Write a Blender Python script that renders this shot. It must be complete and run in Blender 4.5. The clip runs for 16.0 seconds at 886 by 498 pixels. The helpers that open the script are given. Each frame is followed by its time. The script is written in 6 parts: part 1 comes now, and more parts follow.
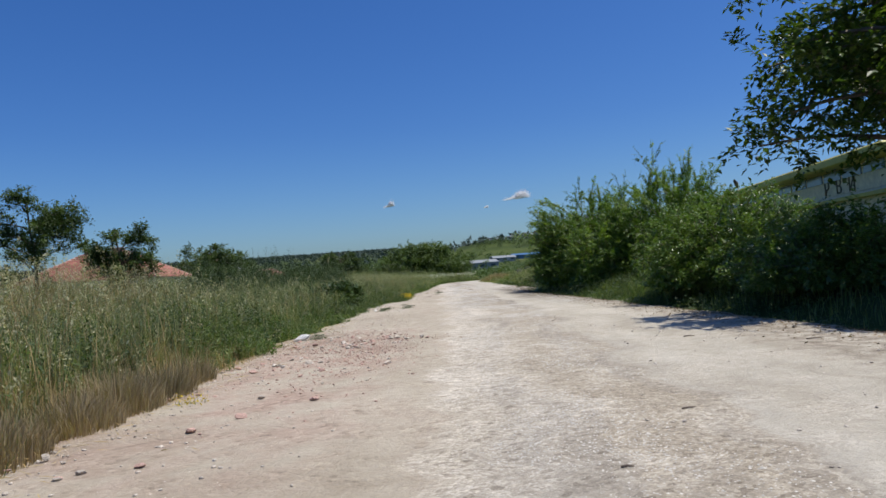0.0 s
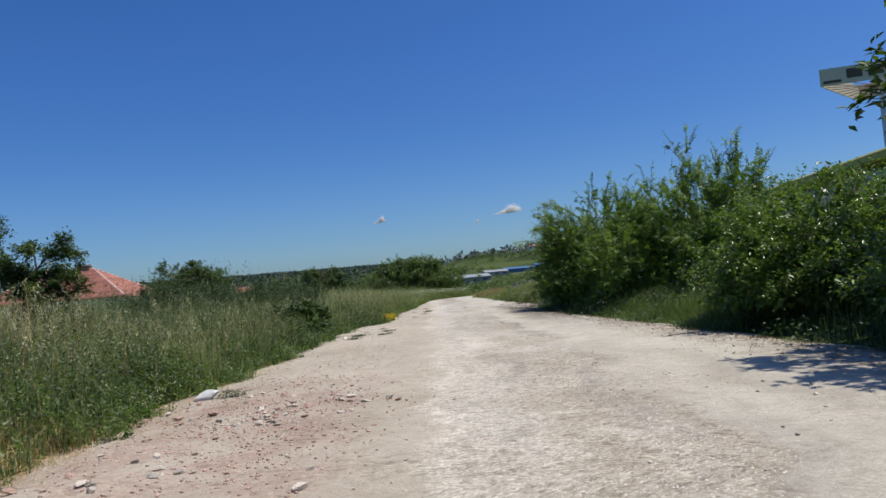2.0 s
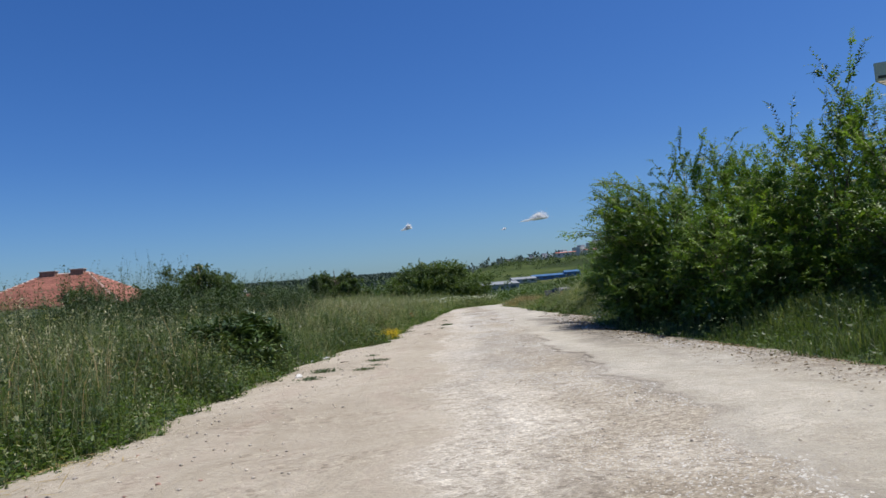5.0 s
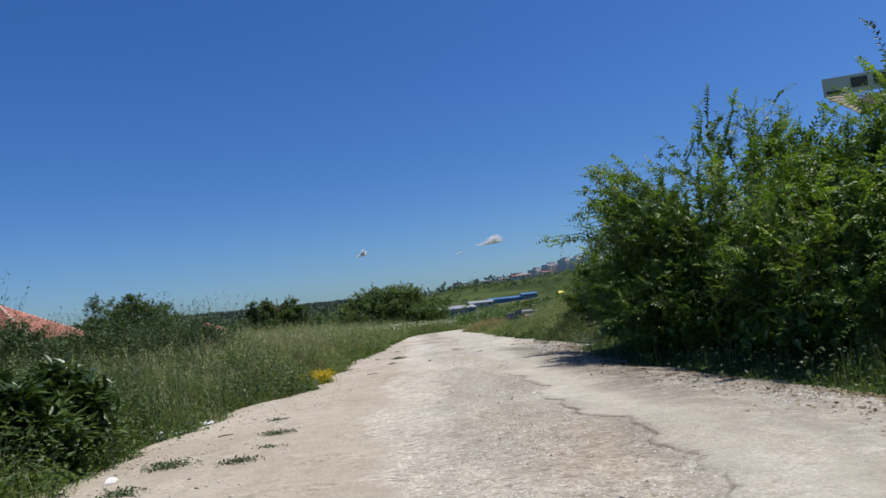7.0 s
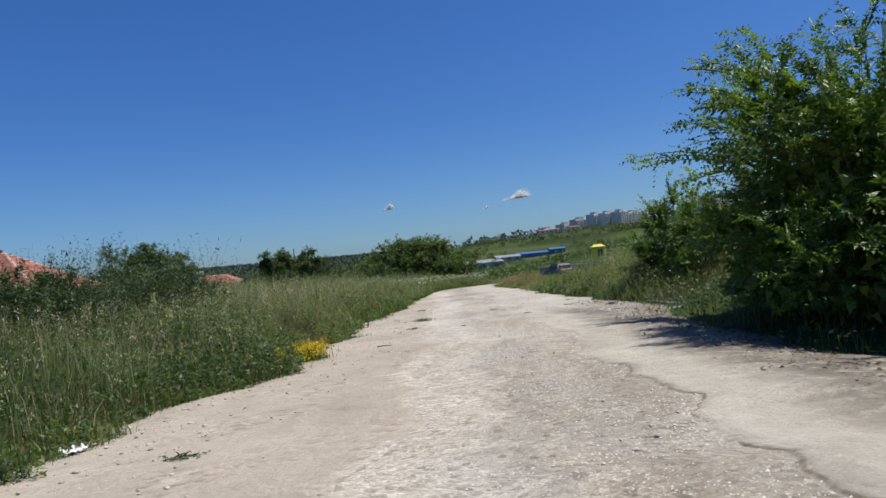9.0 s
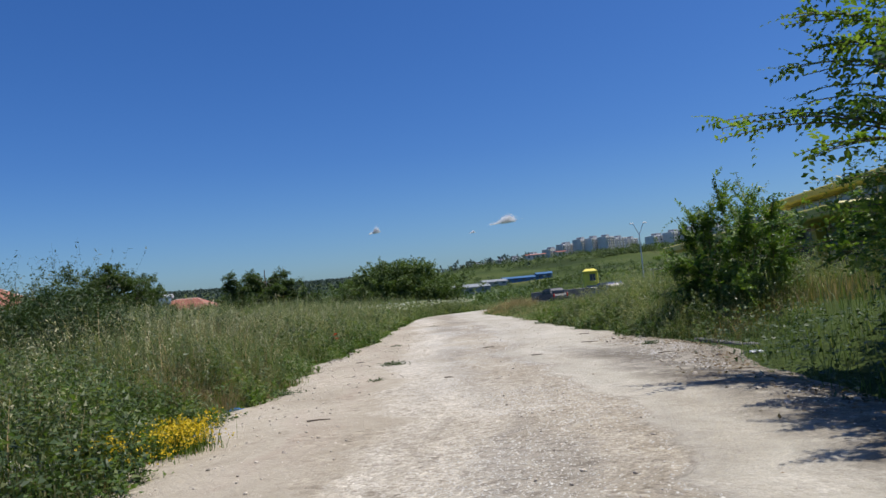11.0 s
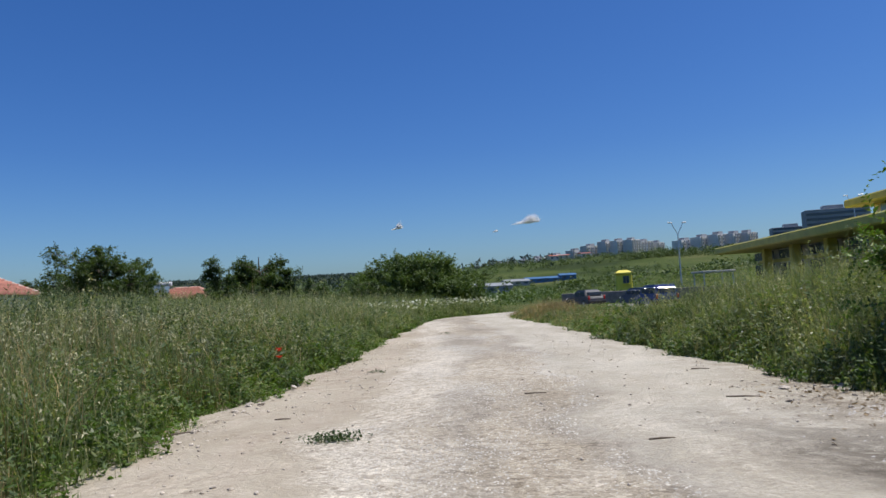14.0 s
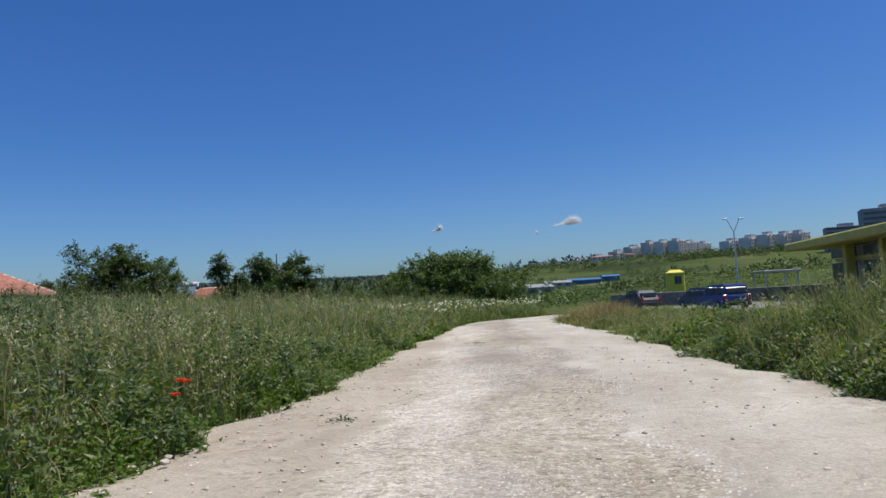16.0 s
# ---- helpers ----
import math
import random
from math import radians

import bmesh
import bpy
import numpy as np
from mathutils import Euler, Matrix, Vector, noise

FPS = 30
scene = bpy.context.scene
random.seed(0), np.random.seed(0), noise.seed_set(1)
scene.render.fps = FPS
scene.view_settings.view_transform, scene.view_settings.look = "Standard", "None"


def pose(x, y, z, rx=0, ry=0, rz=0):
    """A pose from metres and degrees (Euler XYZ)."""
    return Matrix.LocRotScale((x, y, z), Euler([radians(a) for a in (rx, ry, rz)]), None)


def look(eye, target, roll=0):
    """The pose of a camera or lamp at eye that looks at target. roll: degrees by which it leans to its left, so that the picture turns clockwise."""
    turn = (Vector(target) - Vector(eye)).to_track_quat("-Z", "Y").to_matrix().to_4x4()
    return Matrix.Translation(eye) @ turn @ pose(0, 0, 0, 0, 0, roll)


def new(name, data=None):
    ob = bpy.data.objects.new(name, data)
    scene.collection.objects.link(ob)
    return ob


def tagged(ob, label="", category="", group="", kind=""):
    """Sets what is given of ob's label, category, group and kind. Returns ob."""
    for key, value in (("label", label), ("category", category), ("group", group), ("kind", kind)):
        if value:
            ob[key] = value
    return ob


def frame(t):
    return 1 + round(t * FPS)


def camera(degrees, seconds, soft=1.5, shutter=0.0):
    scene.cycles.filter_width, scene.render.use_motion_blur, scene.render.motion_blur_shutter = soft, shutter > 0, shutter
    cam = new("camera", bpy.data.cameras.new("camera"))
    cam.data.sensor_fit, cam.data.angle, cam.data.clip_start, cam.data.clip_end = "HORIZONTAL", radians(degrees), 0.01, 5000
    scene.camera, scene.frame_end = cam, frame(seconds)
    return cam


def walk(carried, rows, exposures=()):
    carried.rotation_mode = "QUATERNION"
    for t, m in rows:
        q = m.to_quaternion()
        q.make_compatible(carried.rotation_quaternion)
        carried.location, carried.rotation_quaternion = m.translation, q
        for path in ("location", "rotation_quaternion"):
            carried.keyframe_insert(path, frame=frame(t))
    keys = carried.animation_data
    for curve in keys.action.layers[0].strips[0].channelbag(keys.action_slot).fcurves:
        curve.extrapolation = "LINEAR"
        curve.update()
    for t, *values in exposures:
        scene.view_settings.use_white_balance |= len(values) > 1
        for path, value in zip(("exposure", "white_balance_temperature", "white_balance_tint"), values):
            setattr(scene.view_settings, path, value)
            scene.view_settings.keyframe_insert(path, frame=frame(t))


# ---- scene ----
cam = camera(64.2, 16.0, soft=1.55)
METRES, EYE, TILT, LEAN, TURN = 48.387, 1.5, 0.0, 0.0, -3.0
ROWS = [
    (0.0, 0.0, 0.0, 0.0, 0.13, 1.82, 4.26),
    (0.5, -0.0014, 0.0336, 0.001, 2.09, 2.75, 6.49),
    (1.0, 0.0, 0.0654, -0.0001, 0.61, 3.59, 4.69),
    (1.5, 0.0013, 0.0985, 0.0001, 0.36, 3.03, 3.97),
    (2.0, 0.0031, 0.1312, 0.0005, -0.54, 2.98, 4.99),
    (2.5, 0.0041, 0.165, 0.0005, 1.54, 3.46, 2.89),
    (3.0, 0.0065, 0.1978, 0.0, 0.03, 3.7, 4.78),
    (3.5, 0.007, 0.2306, -0.0005, 1.05, 3.13, 1.91),
    (4.0, 0.0083, 0.2637, -0.0012, 2.32, 3.49, 4.55),
    (4.5, 0.0078, 0.2973, -0.0013, 2.96, 3.51, 2.48),
    (4.7, 0.0080, 0.3106, -0.0013, 2.07, 3.66, 4.21),
    (6.8, 0.0095, 0.4498, -0.0013, 0.56, 3.99, 5.65),
    (7.0, 0.0097, 0.4631, -0.0013, -1.89, 5.48, 6.17),
    (7.5, 0.0086, 0.4927, -0.0011, 0.22, 5.33, 4.14),
    (8.0, 0.008, 0.5247, -0.0017, 0.4, 2.88, 5.54),
    (8.5, 0.0076, 0.5565, -0.002, 1.13, 1.57, 5.27),
    (9.0, 0.007, 0.5887, -0.0023, 0.22, 1.99, 5.55),
    (9.2, 0.0073, 0.6002, -0.0022, 0.01, 2.82, 5.90),
    (11.3, 0.0107, 0.7206, -0.0014, -1.22, 3.86, 4.90),
    (11.5, 0.011, 0.7321, -0.0013, -0.63, 3.36, 3.95),
    (12.0, 0.0106, 0.7629, -0.0014, -0.18, 3.35, 4.09),
    (12.5, 0.0121, 0.7921, -0.0014, 0.78, 4.8, 3.74),
    (13.0, 0.0129, 0.8221, -0.0016, 0.83, 4.31, 2.88),
    (13.5, 0.0147, 0.8513, -0.0017, -0.39, 4.61, 3.77),
    (14.0, 0.0163, 0.8816, -0.0018, 0.75, 3.8, 3.13),
    (14.5, 0.0186, 0.9109, -0.0023, -0.31, 4.48, 4.93),
    (15.0, 0.0198, 0.9408, -0.0027, 1.24, 3.86, 2.57),
    (15.5, 0.0222, 0.9703, -0.0028, 0.88, 5.1, 5.22),
    (16.0, 0.0221, 0.999, -0.0034, 4.03, 4.11, 3.01),
]
walk(cam, [(t, pose(0, 0, EYE, TILT, LEAN, TURN) @ pose(METRES * x, METRES * y, METRES * z, 90 + pitch, roll, yaw)) for t, x, y, z, yaw, pitch, roll in ROWS])

rng = np.random.default_rng(7)

# ---- world, sun ----
SUN_EL, SUN_AZ = 69.0, 93.0          # degrees; azimuth clockwise from +y
world = bpy.data.worlds.new("world")
scene.world = world
world.use_nodes = True
wt = world.node_tree
sky = wt.nodes.new("ShaderNodeTexSky")
sky.sky_type, sky.sun_disc = "NISHITA", False
sky.sun_elevation, sky.sun_rotation = radians(SUN_EL), radians(SUN_AZ)
sky.altitude, sky.air_density, sky.dust_density, sky.ozone_density = 200, 1.0, 1.5, 3.0
deep = wt.nodes.new("ShaderNodeHueSaturation")      # the clear deep blue of that day
deep.inputs["Saturation"].default_value = 1.25
tint = wt.nodes.new("ShaderNodeMix")
tint.data_type, tint.blend_type = "RGBA", "MULTIPLY"
tint.inputs[0].default_value, tint.inputs[7].default_value = 1.0, (0.53, 0.745, 1.09, 1)
wt.nodes["Background"].inputs[1].default_value = 0.10
wt.links.new(sky.outputs[0], deep.inputs["Color"])
wt.links.new(deep.outputs[0], tint.inputs[6])
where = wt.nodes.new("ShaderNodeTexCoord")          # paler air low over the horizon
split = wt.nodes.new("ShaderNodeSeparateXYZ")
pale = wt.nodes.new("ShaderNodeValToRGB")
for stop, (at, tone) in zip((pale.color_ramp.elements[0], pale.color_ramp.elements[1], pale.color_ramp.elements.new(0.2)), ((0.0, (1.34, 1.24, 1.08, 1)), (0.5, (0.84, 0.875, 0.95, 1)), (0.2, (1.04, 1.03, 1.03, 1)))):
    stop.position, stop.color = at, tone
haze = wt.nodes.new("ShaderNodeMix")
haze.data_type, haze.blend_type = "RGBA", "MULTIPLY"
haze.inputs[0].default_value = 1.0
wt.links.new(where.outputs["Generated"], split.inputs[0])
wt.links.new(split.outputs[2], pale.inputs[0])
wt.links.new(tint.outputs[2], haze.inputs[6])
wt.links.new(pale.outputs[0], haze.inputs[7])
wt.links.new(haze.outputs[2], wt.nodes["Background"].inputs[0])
sun_data = bpy.data.lights.new("sun", "SUN")
sun_data.energy, sun_data.angle, sun_data.color = 4.8, radians(0.53), (1.0, 0.955, 0.88)
sun = new("sun", sun_data)
se, sa = radians(SUN_EL), radians(SUN_AZ)
sun.matrix_world = look((math.sin(sa) * math.cos(se) * 60, math.cos(sa) * math.cos(se) * 60, math.sin(se) * 60), (0, 0, 0))
scene.view_settings.exposure = 0.0

# ---- materials ----
def nodes_of(name):
    m = bpy.data.materials.new(name)
    m.use_nodes = True
    t = m.node_tree
    return m, t, t.nodes["Principled BSDF"], t.nodes["Material Output"]


def nd(t, kind, **values):
    n = t.nodes.new(kind)
    for k, v in values.items():
        n.inputs[k.replace("_", " ")].default_value = v
    return n


def ramp(t, fac, stops):
    r = t.nodes.new("ShaderNodeValToRGB")
    e = r.color_ramp.elements
    while len(e) < len(stops):
        e.new(0.5)
    for el, (p, c) in zip(e, stops):
        el.position, el.color = p, (*c, 1)
    t.links.new(fac, r.inputs[0])
    return r.outputs[0]


def mixc(t, fac, a, b, mode="MIX"):
    n = t.nodes.new("ShaderNodeMix")
    n.data_type, n.blend_type = "RGBA", mode
    for slot, v in ((0, fac), (6, a), (7, b)):
        if hasattr(v, "is_linked"):
            t.links.new(v, n.inputs[slot])
        else:
            n.inputs[slot].default_value = v if slot == 0 else (*v, 1)
    return n.outputs[2]


def math_node(t, op, a, b=None, c=None):
    n = t.nodes.new("ShaderNodeMath")
    n.operation = op
    for i, v in enumerate((a, b, c)):
        if v is None:
            continue
        if hasattr(v, "is_linked"):
            t.links.new(v, n.inputs[i])
        else:
            n.inputs[i].default_value = v
    return n.outputs[0]


def leaf_material(name, colours, trans=0.35, rough=0.45):
    """Thin leaf: varied by leaf, a broad patchiness, and light through the blade."""
    m, t, b, out = nodes_of(name)
    geo = t.nodes.new("ShaderNodeNewGeometry")
    n = len(colours)
    col = ramp(t, geo.outputs["Random Per Island"], [(i / max(1, n - 1), c) for i, c in enumerate(colours)])
    tc = t.nodes.new("ShaderNodeTexCoord")
    noi = nd(t, "ShaderNodeTexNoise", Scale=0.9, Detail=3.0)
    t.links.new(tc.outputs["Object"], noi.inputs["Vector"])
    shade = ramp(t, noi.outputs[0], [(0.3, (0.62, 0.66, 0.6)), (0.7, (1.25, 1.2, 1.05))])
    col = mixc(t, 1.0, col, shade, "MULTIPLY")
    t.links.new(col, b.inputs["Base Color"])
    b.inputs["Roughness"].default_value = rough
    b.inputs["Specular IOR Level"].default_value = 0.35
    tr = t.nodes.new("ShaderNodeBsdfTranslucent")
    t.links.new(mixc(t, 1.0, col, (1.3, 1.45, 0.55), "MULTIPLY"), tr.inputs[0])
    ms = t.nodes.new("ShaderNodeMixShader")
    ms.inputs[0].default_value = trans
    t.links.new(b.outputs[0], ms.inputs[1])
    t.links.new(tr.outputs[0], ms.inputs[2])
    t.links.new(ms.outputs[0], out.inputs[0])
    return m


def plain_material(name, colour, rough=0.6, metal=0.0, vary=0.15, scale=3.0, bump=0.0, fine=40.0, island=0.0):
    """Painted or raw surface with stains at two scales."""
    m, t, b, out = nodes_of(name)
    tc = t.nodes.new("ShaderNodeTexCoord")
    n1 = nd(t, "ShaderNodeTexNoise", Scale=scale, Detail=5.0)
    n2 = nd(t, "ShaderNodeTexNoise", Scale=fine, Detail=3.0)
    for n in (n1, n2):
        t.links.new(tc.outputs["Object"], n.inputs["Vector"])
    lo = tuple(c * (1 - vary) for c in colour)
    hi = tuple(min(1, c * (1 + vary)) for c in colour)
    col = ramp(t, n1.outputs[0], [(0.3, lo), (0.7, hi)])
    g = ramp(t, n2.outputs[0], [(0.3, (1 - vary * .6,) * 3), (0.7, (1 + vary * .6,) * 3)])
    col = mixc(t, 1.0, col, g, "MULTIPLY")
    if island:
        geo = t.nodes.new("ShaderNodeNewGeometry")
        oi = t.nodes.new("ShaderNodeObjectInfo")
        s = math_node(t, "FRACT", math_node(t, "ADD", geo.outputs["Random Per Island"], oi.outputs["Random"]))
        col = mixc(t, 1.0, col, ramp(t, s, [(0, (1 - island,) * 3), (1, (1 + island,) * 3)]), "MULTIPLY")
    t.links.new(col, b.inputs["Base Color"])
    b.inputs["Roughness"].default_value, b.inputs["Metallic"].default_value = rough, metal
    if bump:
        bp = nd(t, "ShaderNodeBump", Strength=bump, Distance=0.02)
        t.links.new(n2.outputs[0], bp.inputs["Height"])
        t.links.new(bp.outputs[0], b.inputs["Normal"])
    return m


M_GRASS = leaf_material("grass_green", [(0.08, 0.13, 0.05), (0.12, 0.175, 0.067), (0.165, 0.208, 0.088), (0.235, 0.245, 0.13)], 0.42, 0.5)
M_GRASS_PALE = leaf_material("grass_pale", [(0.19, 0.23, 0.115), (0.27, 0.29, 0.165), (0.38, 0.36, 0.225)], 0.42, 0.6)
M_STRAW = leaf_material("straw", [(0.32, 0.22, 0.11), (0.44, 0.34, 0.19), (0.4, 0.28, 0.155)], 0.2, 0.7)
M_OAT = leaf_material("oat_heads", [(0.42, 0.4, 0.27), (0.56, 0.52, 0.38), (0.36, 0.35, 0.2)], 0.3, 0.6)
M_WEED = leaf_material("weed_leaf", [(0.07, 0.13, 0.02), (0.1, 0.17, 0.03), (0.14, 0.2, 0.045)], 0.35, 0.5)
M_WEED_DARK = leaf_material("weed_dark", [(0.038, 0.068, 0.022), (0.06, 0.098, 0.034), (0.1, 0.13, 0.058)], 0.22, 0.5)
M_ELDER = leaf_material("elder_leaf", [(0.04, 0.072, 0.024), (0.06, 0.1, 0.033), (0.1, 0.145, 0.05)], 0.15, 0.35)
M_ELM = leaf_material("elm_leaf", [(0.052, 0.105, 0.024), (0.078, 0.145, 0.032), (0.112, 0.185, 0.042), (0.175, 0.24, 0.062)], 0.32, 0.42)
M_ELM_YOUNG = leaf_material("elm_leaf_young", [(0.115, 0.2, 0.038), (0.165, 0.255, 0.05), (0.23, 0.3, 0.07)], 0.38, 0.42)
M_HEDGE = leaf_material("hedge_leaf", [(0.072, 0.132, 0.03), (0.11, 0.18, 0.046), (0.165, 0.22, 0.085)], 0.34, 0.3)
M_WALNUT = leaf_material("walnut_leaf", [(0.045, 0.085, 0.018), (0.065, 0.11, 0.025), (0.12, 0.165, 0.04)], 0.35, 0.4)
M_TREE = leaf_material("tree_leaf", [(0.052, 0.084, 0.032), (0.075, 0.112, 0.042), (0.1, 0.138, 0.054)], 0.32, 0.5)
M_BUSH = leaf_material("bush_leaf", [(0.08, 0.125, 0.042), (0.11, 0.16, 0.055), (0.145, 0.195, 0.072)], 0.28, 0.5)
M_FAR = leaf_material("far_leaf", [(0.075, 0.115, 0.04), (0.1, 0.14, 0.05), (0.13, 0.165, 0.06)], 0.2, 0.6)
# ridge foliage: the blue of the distance haze is mixed into the leaf colour
M_RIDGE_HAZE = leaf_material("ridge_leaf_haze", [(0.05, 0.075, 0.07), (0.06, 0.09, 0.08)], 0.1, 0.8)
M_DRY = leaf_material("dead_grass", [(0.24, 0.175, 0.115), (0.34, 0.26, 0.175), (0.44, 0.36, 0.25)], 0.25, 0.7)
M_YELLOW = leaf_material("yellow_petal", [(0.6, 0.42, 0.02), (0.72, 0.52, 0.03)], 0.3, 0.6)
M_POPPY = leaf_material("poppy_petal", [(0.62, 0.03, 0.015), (0.7, 0.05, 0.02)], 0.3, 0.5)
M_WHITE_FL = leaf_material("white_petal", [(0.62, 0.62, 0.55), (0.75, 0.75, 0.7)], 0.2, 0.6)
M_BARK = plain_material("bark", (0.13, 0.1, 0.075), 0.9, vary=0.35, scale=6, bump=0.6)
M_STEM = plain_material("green_stem", (0.13, 0.13, 0.05), 0.7, vary=0.25)


def ground_material():
    m, t, b, out = nodes_of("field_ground")
    tc = t.nodes.new("ShaderNodeTexCoord")
    n1 = nd(t, "ShaderNodeTexNoise", Scale=0.012, Detail=6.0, Roughness=0.6)
    n2 = nd(t, "ShaderNodeTexNoise", Scale=0.35, Detail=8.0, Roughness=0.65)
    n3 = nd(t, "ShaderNodeTexNoise", Scale=14.0, Detail=6.0)
    for n in (n1, n2, n3):
        t.links.new(tc.outputs["Object"], n.inputs["Vector"])
    far = ramp(t, n1.outputs[0], [(0.38, (0.026, 0.042, 0.014)), (0.47, (0.05, 0.074, 0.02)), (0.55, (0.066, 0.09, 0.026)), (0.66, (0.11, 0.115, 0.045))])
    soil = ramp(t, n2.outputs[0], [(0.3, (0.1, 0.08, 0.045)), (0.5, (0.09, 0.105, 0.035)), (0.75, (0.2, 0.165, 0.1))])
    col = mixc(t, 0.12, far, soil)
    col = mixc(t, 1.0, col, ramp(t, n3.outputs[0], [(0.3, (0.7,) * 3), (0.7, (1.25,) * 3)]), "MULTIPLY")
    t.links.new(col, b.inputs["Base Color"])
    b.inputs["Roughness"].default_value = 0.95
    b.inputs["Specular IOR Level"].default_value = 0.05
    bp = nd(t, "ShaderNodeBump", Strength=0.7, Distance=0.05)
    t.links.new(n3.outputs[0], bp.inputs["Height"])
    t.links.new(bp.outputs[0], b.inputs["Normal"])
    return m


def road_material():
    """Worn crushed-stone road: earth shoulder, two stone layers with a broken edge between them, leaf litter at the far side."""
    m, t, b, out = nodes_of("worn_road")
    uv = t.nodes.new("ShaderNodeUVMap")
    uv.uv_map = "lane"
    sep = t.nodes.new("ShaderNodeSeparateXYZ")
    t.links.new(uv.outputs[0], sep.inputs[0])
    u, v = sep.outputs[0], sep.outputs[1]
    wob = nd(t, "ShaderNodeTexNoise", Scale=0.45, Detail=6.0, Roughness=0.62)
    t.links.new(uv.outputs[0], wob.inputs["Vector"])
    w = math_node(t, "MULTIPLY_ADD", math_node(t, "SUBTRACT", wob.outputs[0], 0.5), 1.3, u)
    w3 = math_node(t, "MULTIPLY_ADD", math_node(t, "SUBTRACT", wob.outputs[0], 0.5), 0.7, u)
    w2 = math_node(t, "MULTIPLY_ADD", math_node(t, "SUBTRACT", wob.outputs[0], 0.5), 0.12, u)
    # stone grains at three sizes, on shaken coordinates so that no rows show
    shake = nd(t, "ShaderNodeTexNoise", Scale=6.0, Detail=3.0)
    t.links.new(uv.outputs[0], shake.inputs["Vector"])
    at = t.nodes.new("ShaderNodeVectorMath")
    at.operation = "MULTIPLY_ADD"
    t.links.new(shake.outputs["Color"], at.inputs[0])
    at.inputs[1].default_value = (0.05, 0.05, 0.05)
    t.links.new(uv.outputs[0], at.inputs[2])
    cells = []
    for sc in (38.0, 15.0, 6.5):
        vo = nd(t, "ShaderNodeTexVoronoi", Scale=sc, Randomness=1.0)
        t.links.new(at.outputs[0], vo.inputs["Vector"])
        sv = t.nodes.new("ShaderNodeSeparateXYZ")
        t.links.new(vo.outputs["Color"], sv.inputs[0])
        cells.append((vo, sv.outputs[0]))
    fine = nd(t, "ShaderNodeTexNoise", Scale=55.0, Detail=7.0, Roughness=0.75)
    mid = nd(t, "ShaderNodeTexNoise", Scale=3.1, Detail=10.0, Roughness=0.78)
    big = nd(t, "ShaderNodeTexNoise", Scale=0.28, Detail=5.0)
    patchy = nd(t, "ShaderNodeTexNoise", Scale=0.9, Detail=7.0, Roughness=0.65)
    for n in (fine, mid, big, patchy):
        t.links.new(uv.outputs[0], n.inputs["Vector"])
    st = t.nodes.new("ShaderNodeMapping")
    st.inputs["Scale"].default_value = (1.0, 0.14, 1.0)
    t.links.new(uv.outputs[0], st.inputs[0])
    streak = nd(t, "ShaderNodeTexNoise", Scale=1.6, Detail=6.0)
    t.links.new(st.outputs[0], streak.inputs["Vector"])
    grain = ramp(t, cells[0][1], [(0.0, (0.44, 0.4, 0.345)), (0.3, (0.58, 0.535, 0.46)), (0.8, (0.7, 0.655, 0.58)), (1.0, (0.85, 0.81, 0.74))])
    grain2 = ramp(t, cells[1][1], [(0.0, (0.66, 0.64, 0.62)), (0.2, (0.94, 0.93, 0.92)), (0.75, (1.02,) * 3), (1.0, (1.2, 1.2, 1.19))])
    grain3 = ramp(t, cells[2][1], [(0.0, (0.91, 0.905, 0.9)), (0.5, (1.0,) * 3), (1.0, (1.05,) * 3)])
    stone = mixc(t, 1.0, mixc(t, 1.0, grain, grain2, "MULTIPLY"), grain3, "MULTIPLY")
    pale_earth = ramp(t, mid.outputs[0], [(0.25, (0.435, 0.387, 0.313)), (0.5, (0.52, 0.468, 0.388)), (0.75, (0.595, 0.542, 0.463))])
    red_earth = ramp(t, mid.outputs[0], [(0.25, (0.37, 0.308, 0.248)), (0.5, (0.47, 0.405, 0.333)), (0.75, (0.55, 0.483, 0.405))])
    smooth = ramp(t, mid.outputs[0], [(0.25, (0.42, 0.39, 0.335)), (0.55, (0.54, 0.51, 0.445)), (0.8, (0.61, 0.58, 0.515))])
    rough = mixc(t, 1.0, stone, (0.74, 0.715, 0.675), "MULTIPLY")
    litter = ramp(t, mid.outputs[0], [(0.3, (0.2, 0.165, 0.13)), (0.5, (0.34, 0.3, 0.25)), (0.7, (0.5, 0.46, 0.4))])

    def band(src, edge, soft):
        n = t.nodes.new("ShaderNodeMapRange")
        n.inputs[1].default_value, n.inputs[2].default_value = edge - soft, edge + soft
        t.links.new(src, n.inputs[0])
        return n.outputs[0]

    def some(src, a, b):
        n = t.nodes.new("ShaderNodeMapRange")
        n.inputs[1].default_value, n.inputs[2].default_value = a, b
        t.links.new(src, n.inputs[0])
        return n.outputs[0]

    earth = mixc(t, some(streak.outputs[0], 0.5, 0.68), pale_earth, red_earth)
    loose = mixc(t, 1.0, mixc(t, 1.0, earth, grain2, "MULTIPLY"), grain3, "MULTIPLY")
    col = mixc(t, some(patchy.outputs[0], 0.45, 0.6), earth, loose)
    col = mixc(t, band(math_node(t, "MULTIPLY_ADD", math_node(t, "SUBTRACT", patchy.outputs[0], 0.5), 0.7, w3), -2.75, 0.16), col, stone)
    col = mixc(t, math_node(t, "MULTIPLY", band(w3, -1.55, 0.35), some(patchy.outputs[0], 0.25, 0.5)), col, rough)
    fine_stone = mixc(t, some(patchy.outputs[0], 0.4, 0.62), smooth, mixc(t, 0.5, smooth, stone))
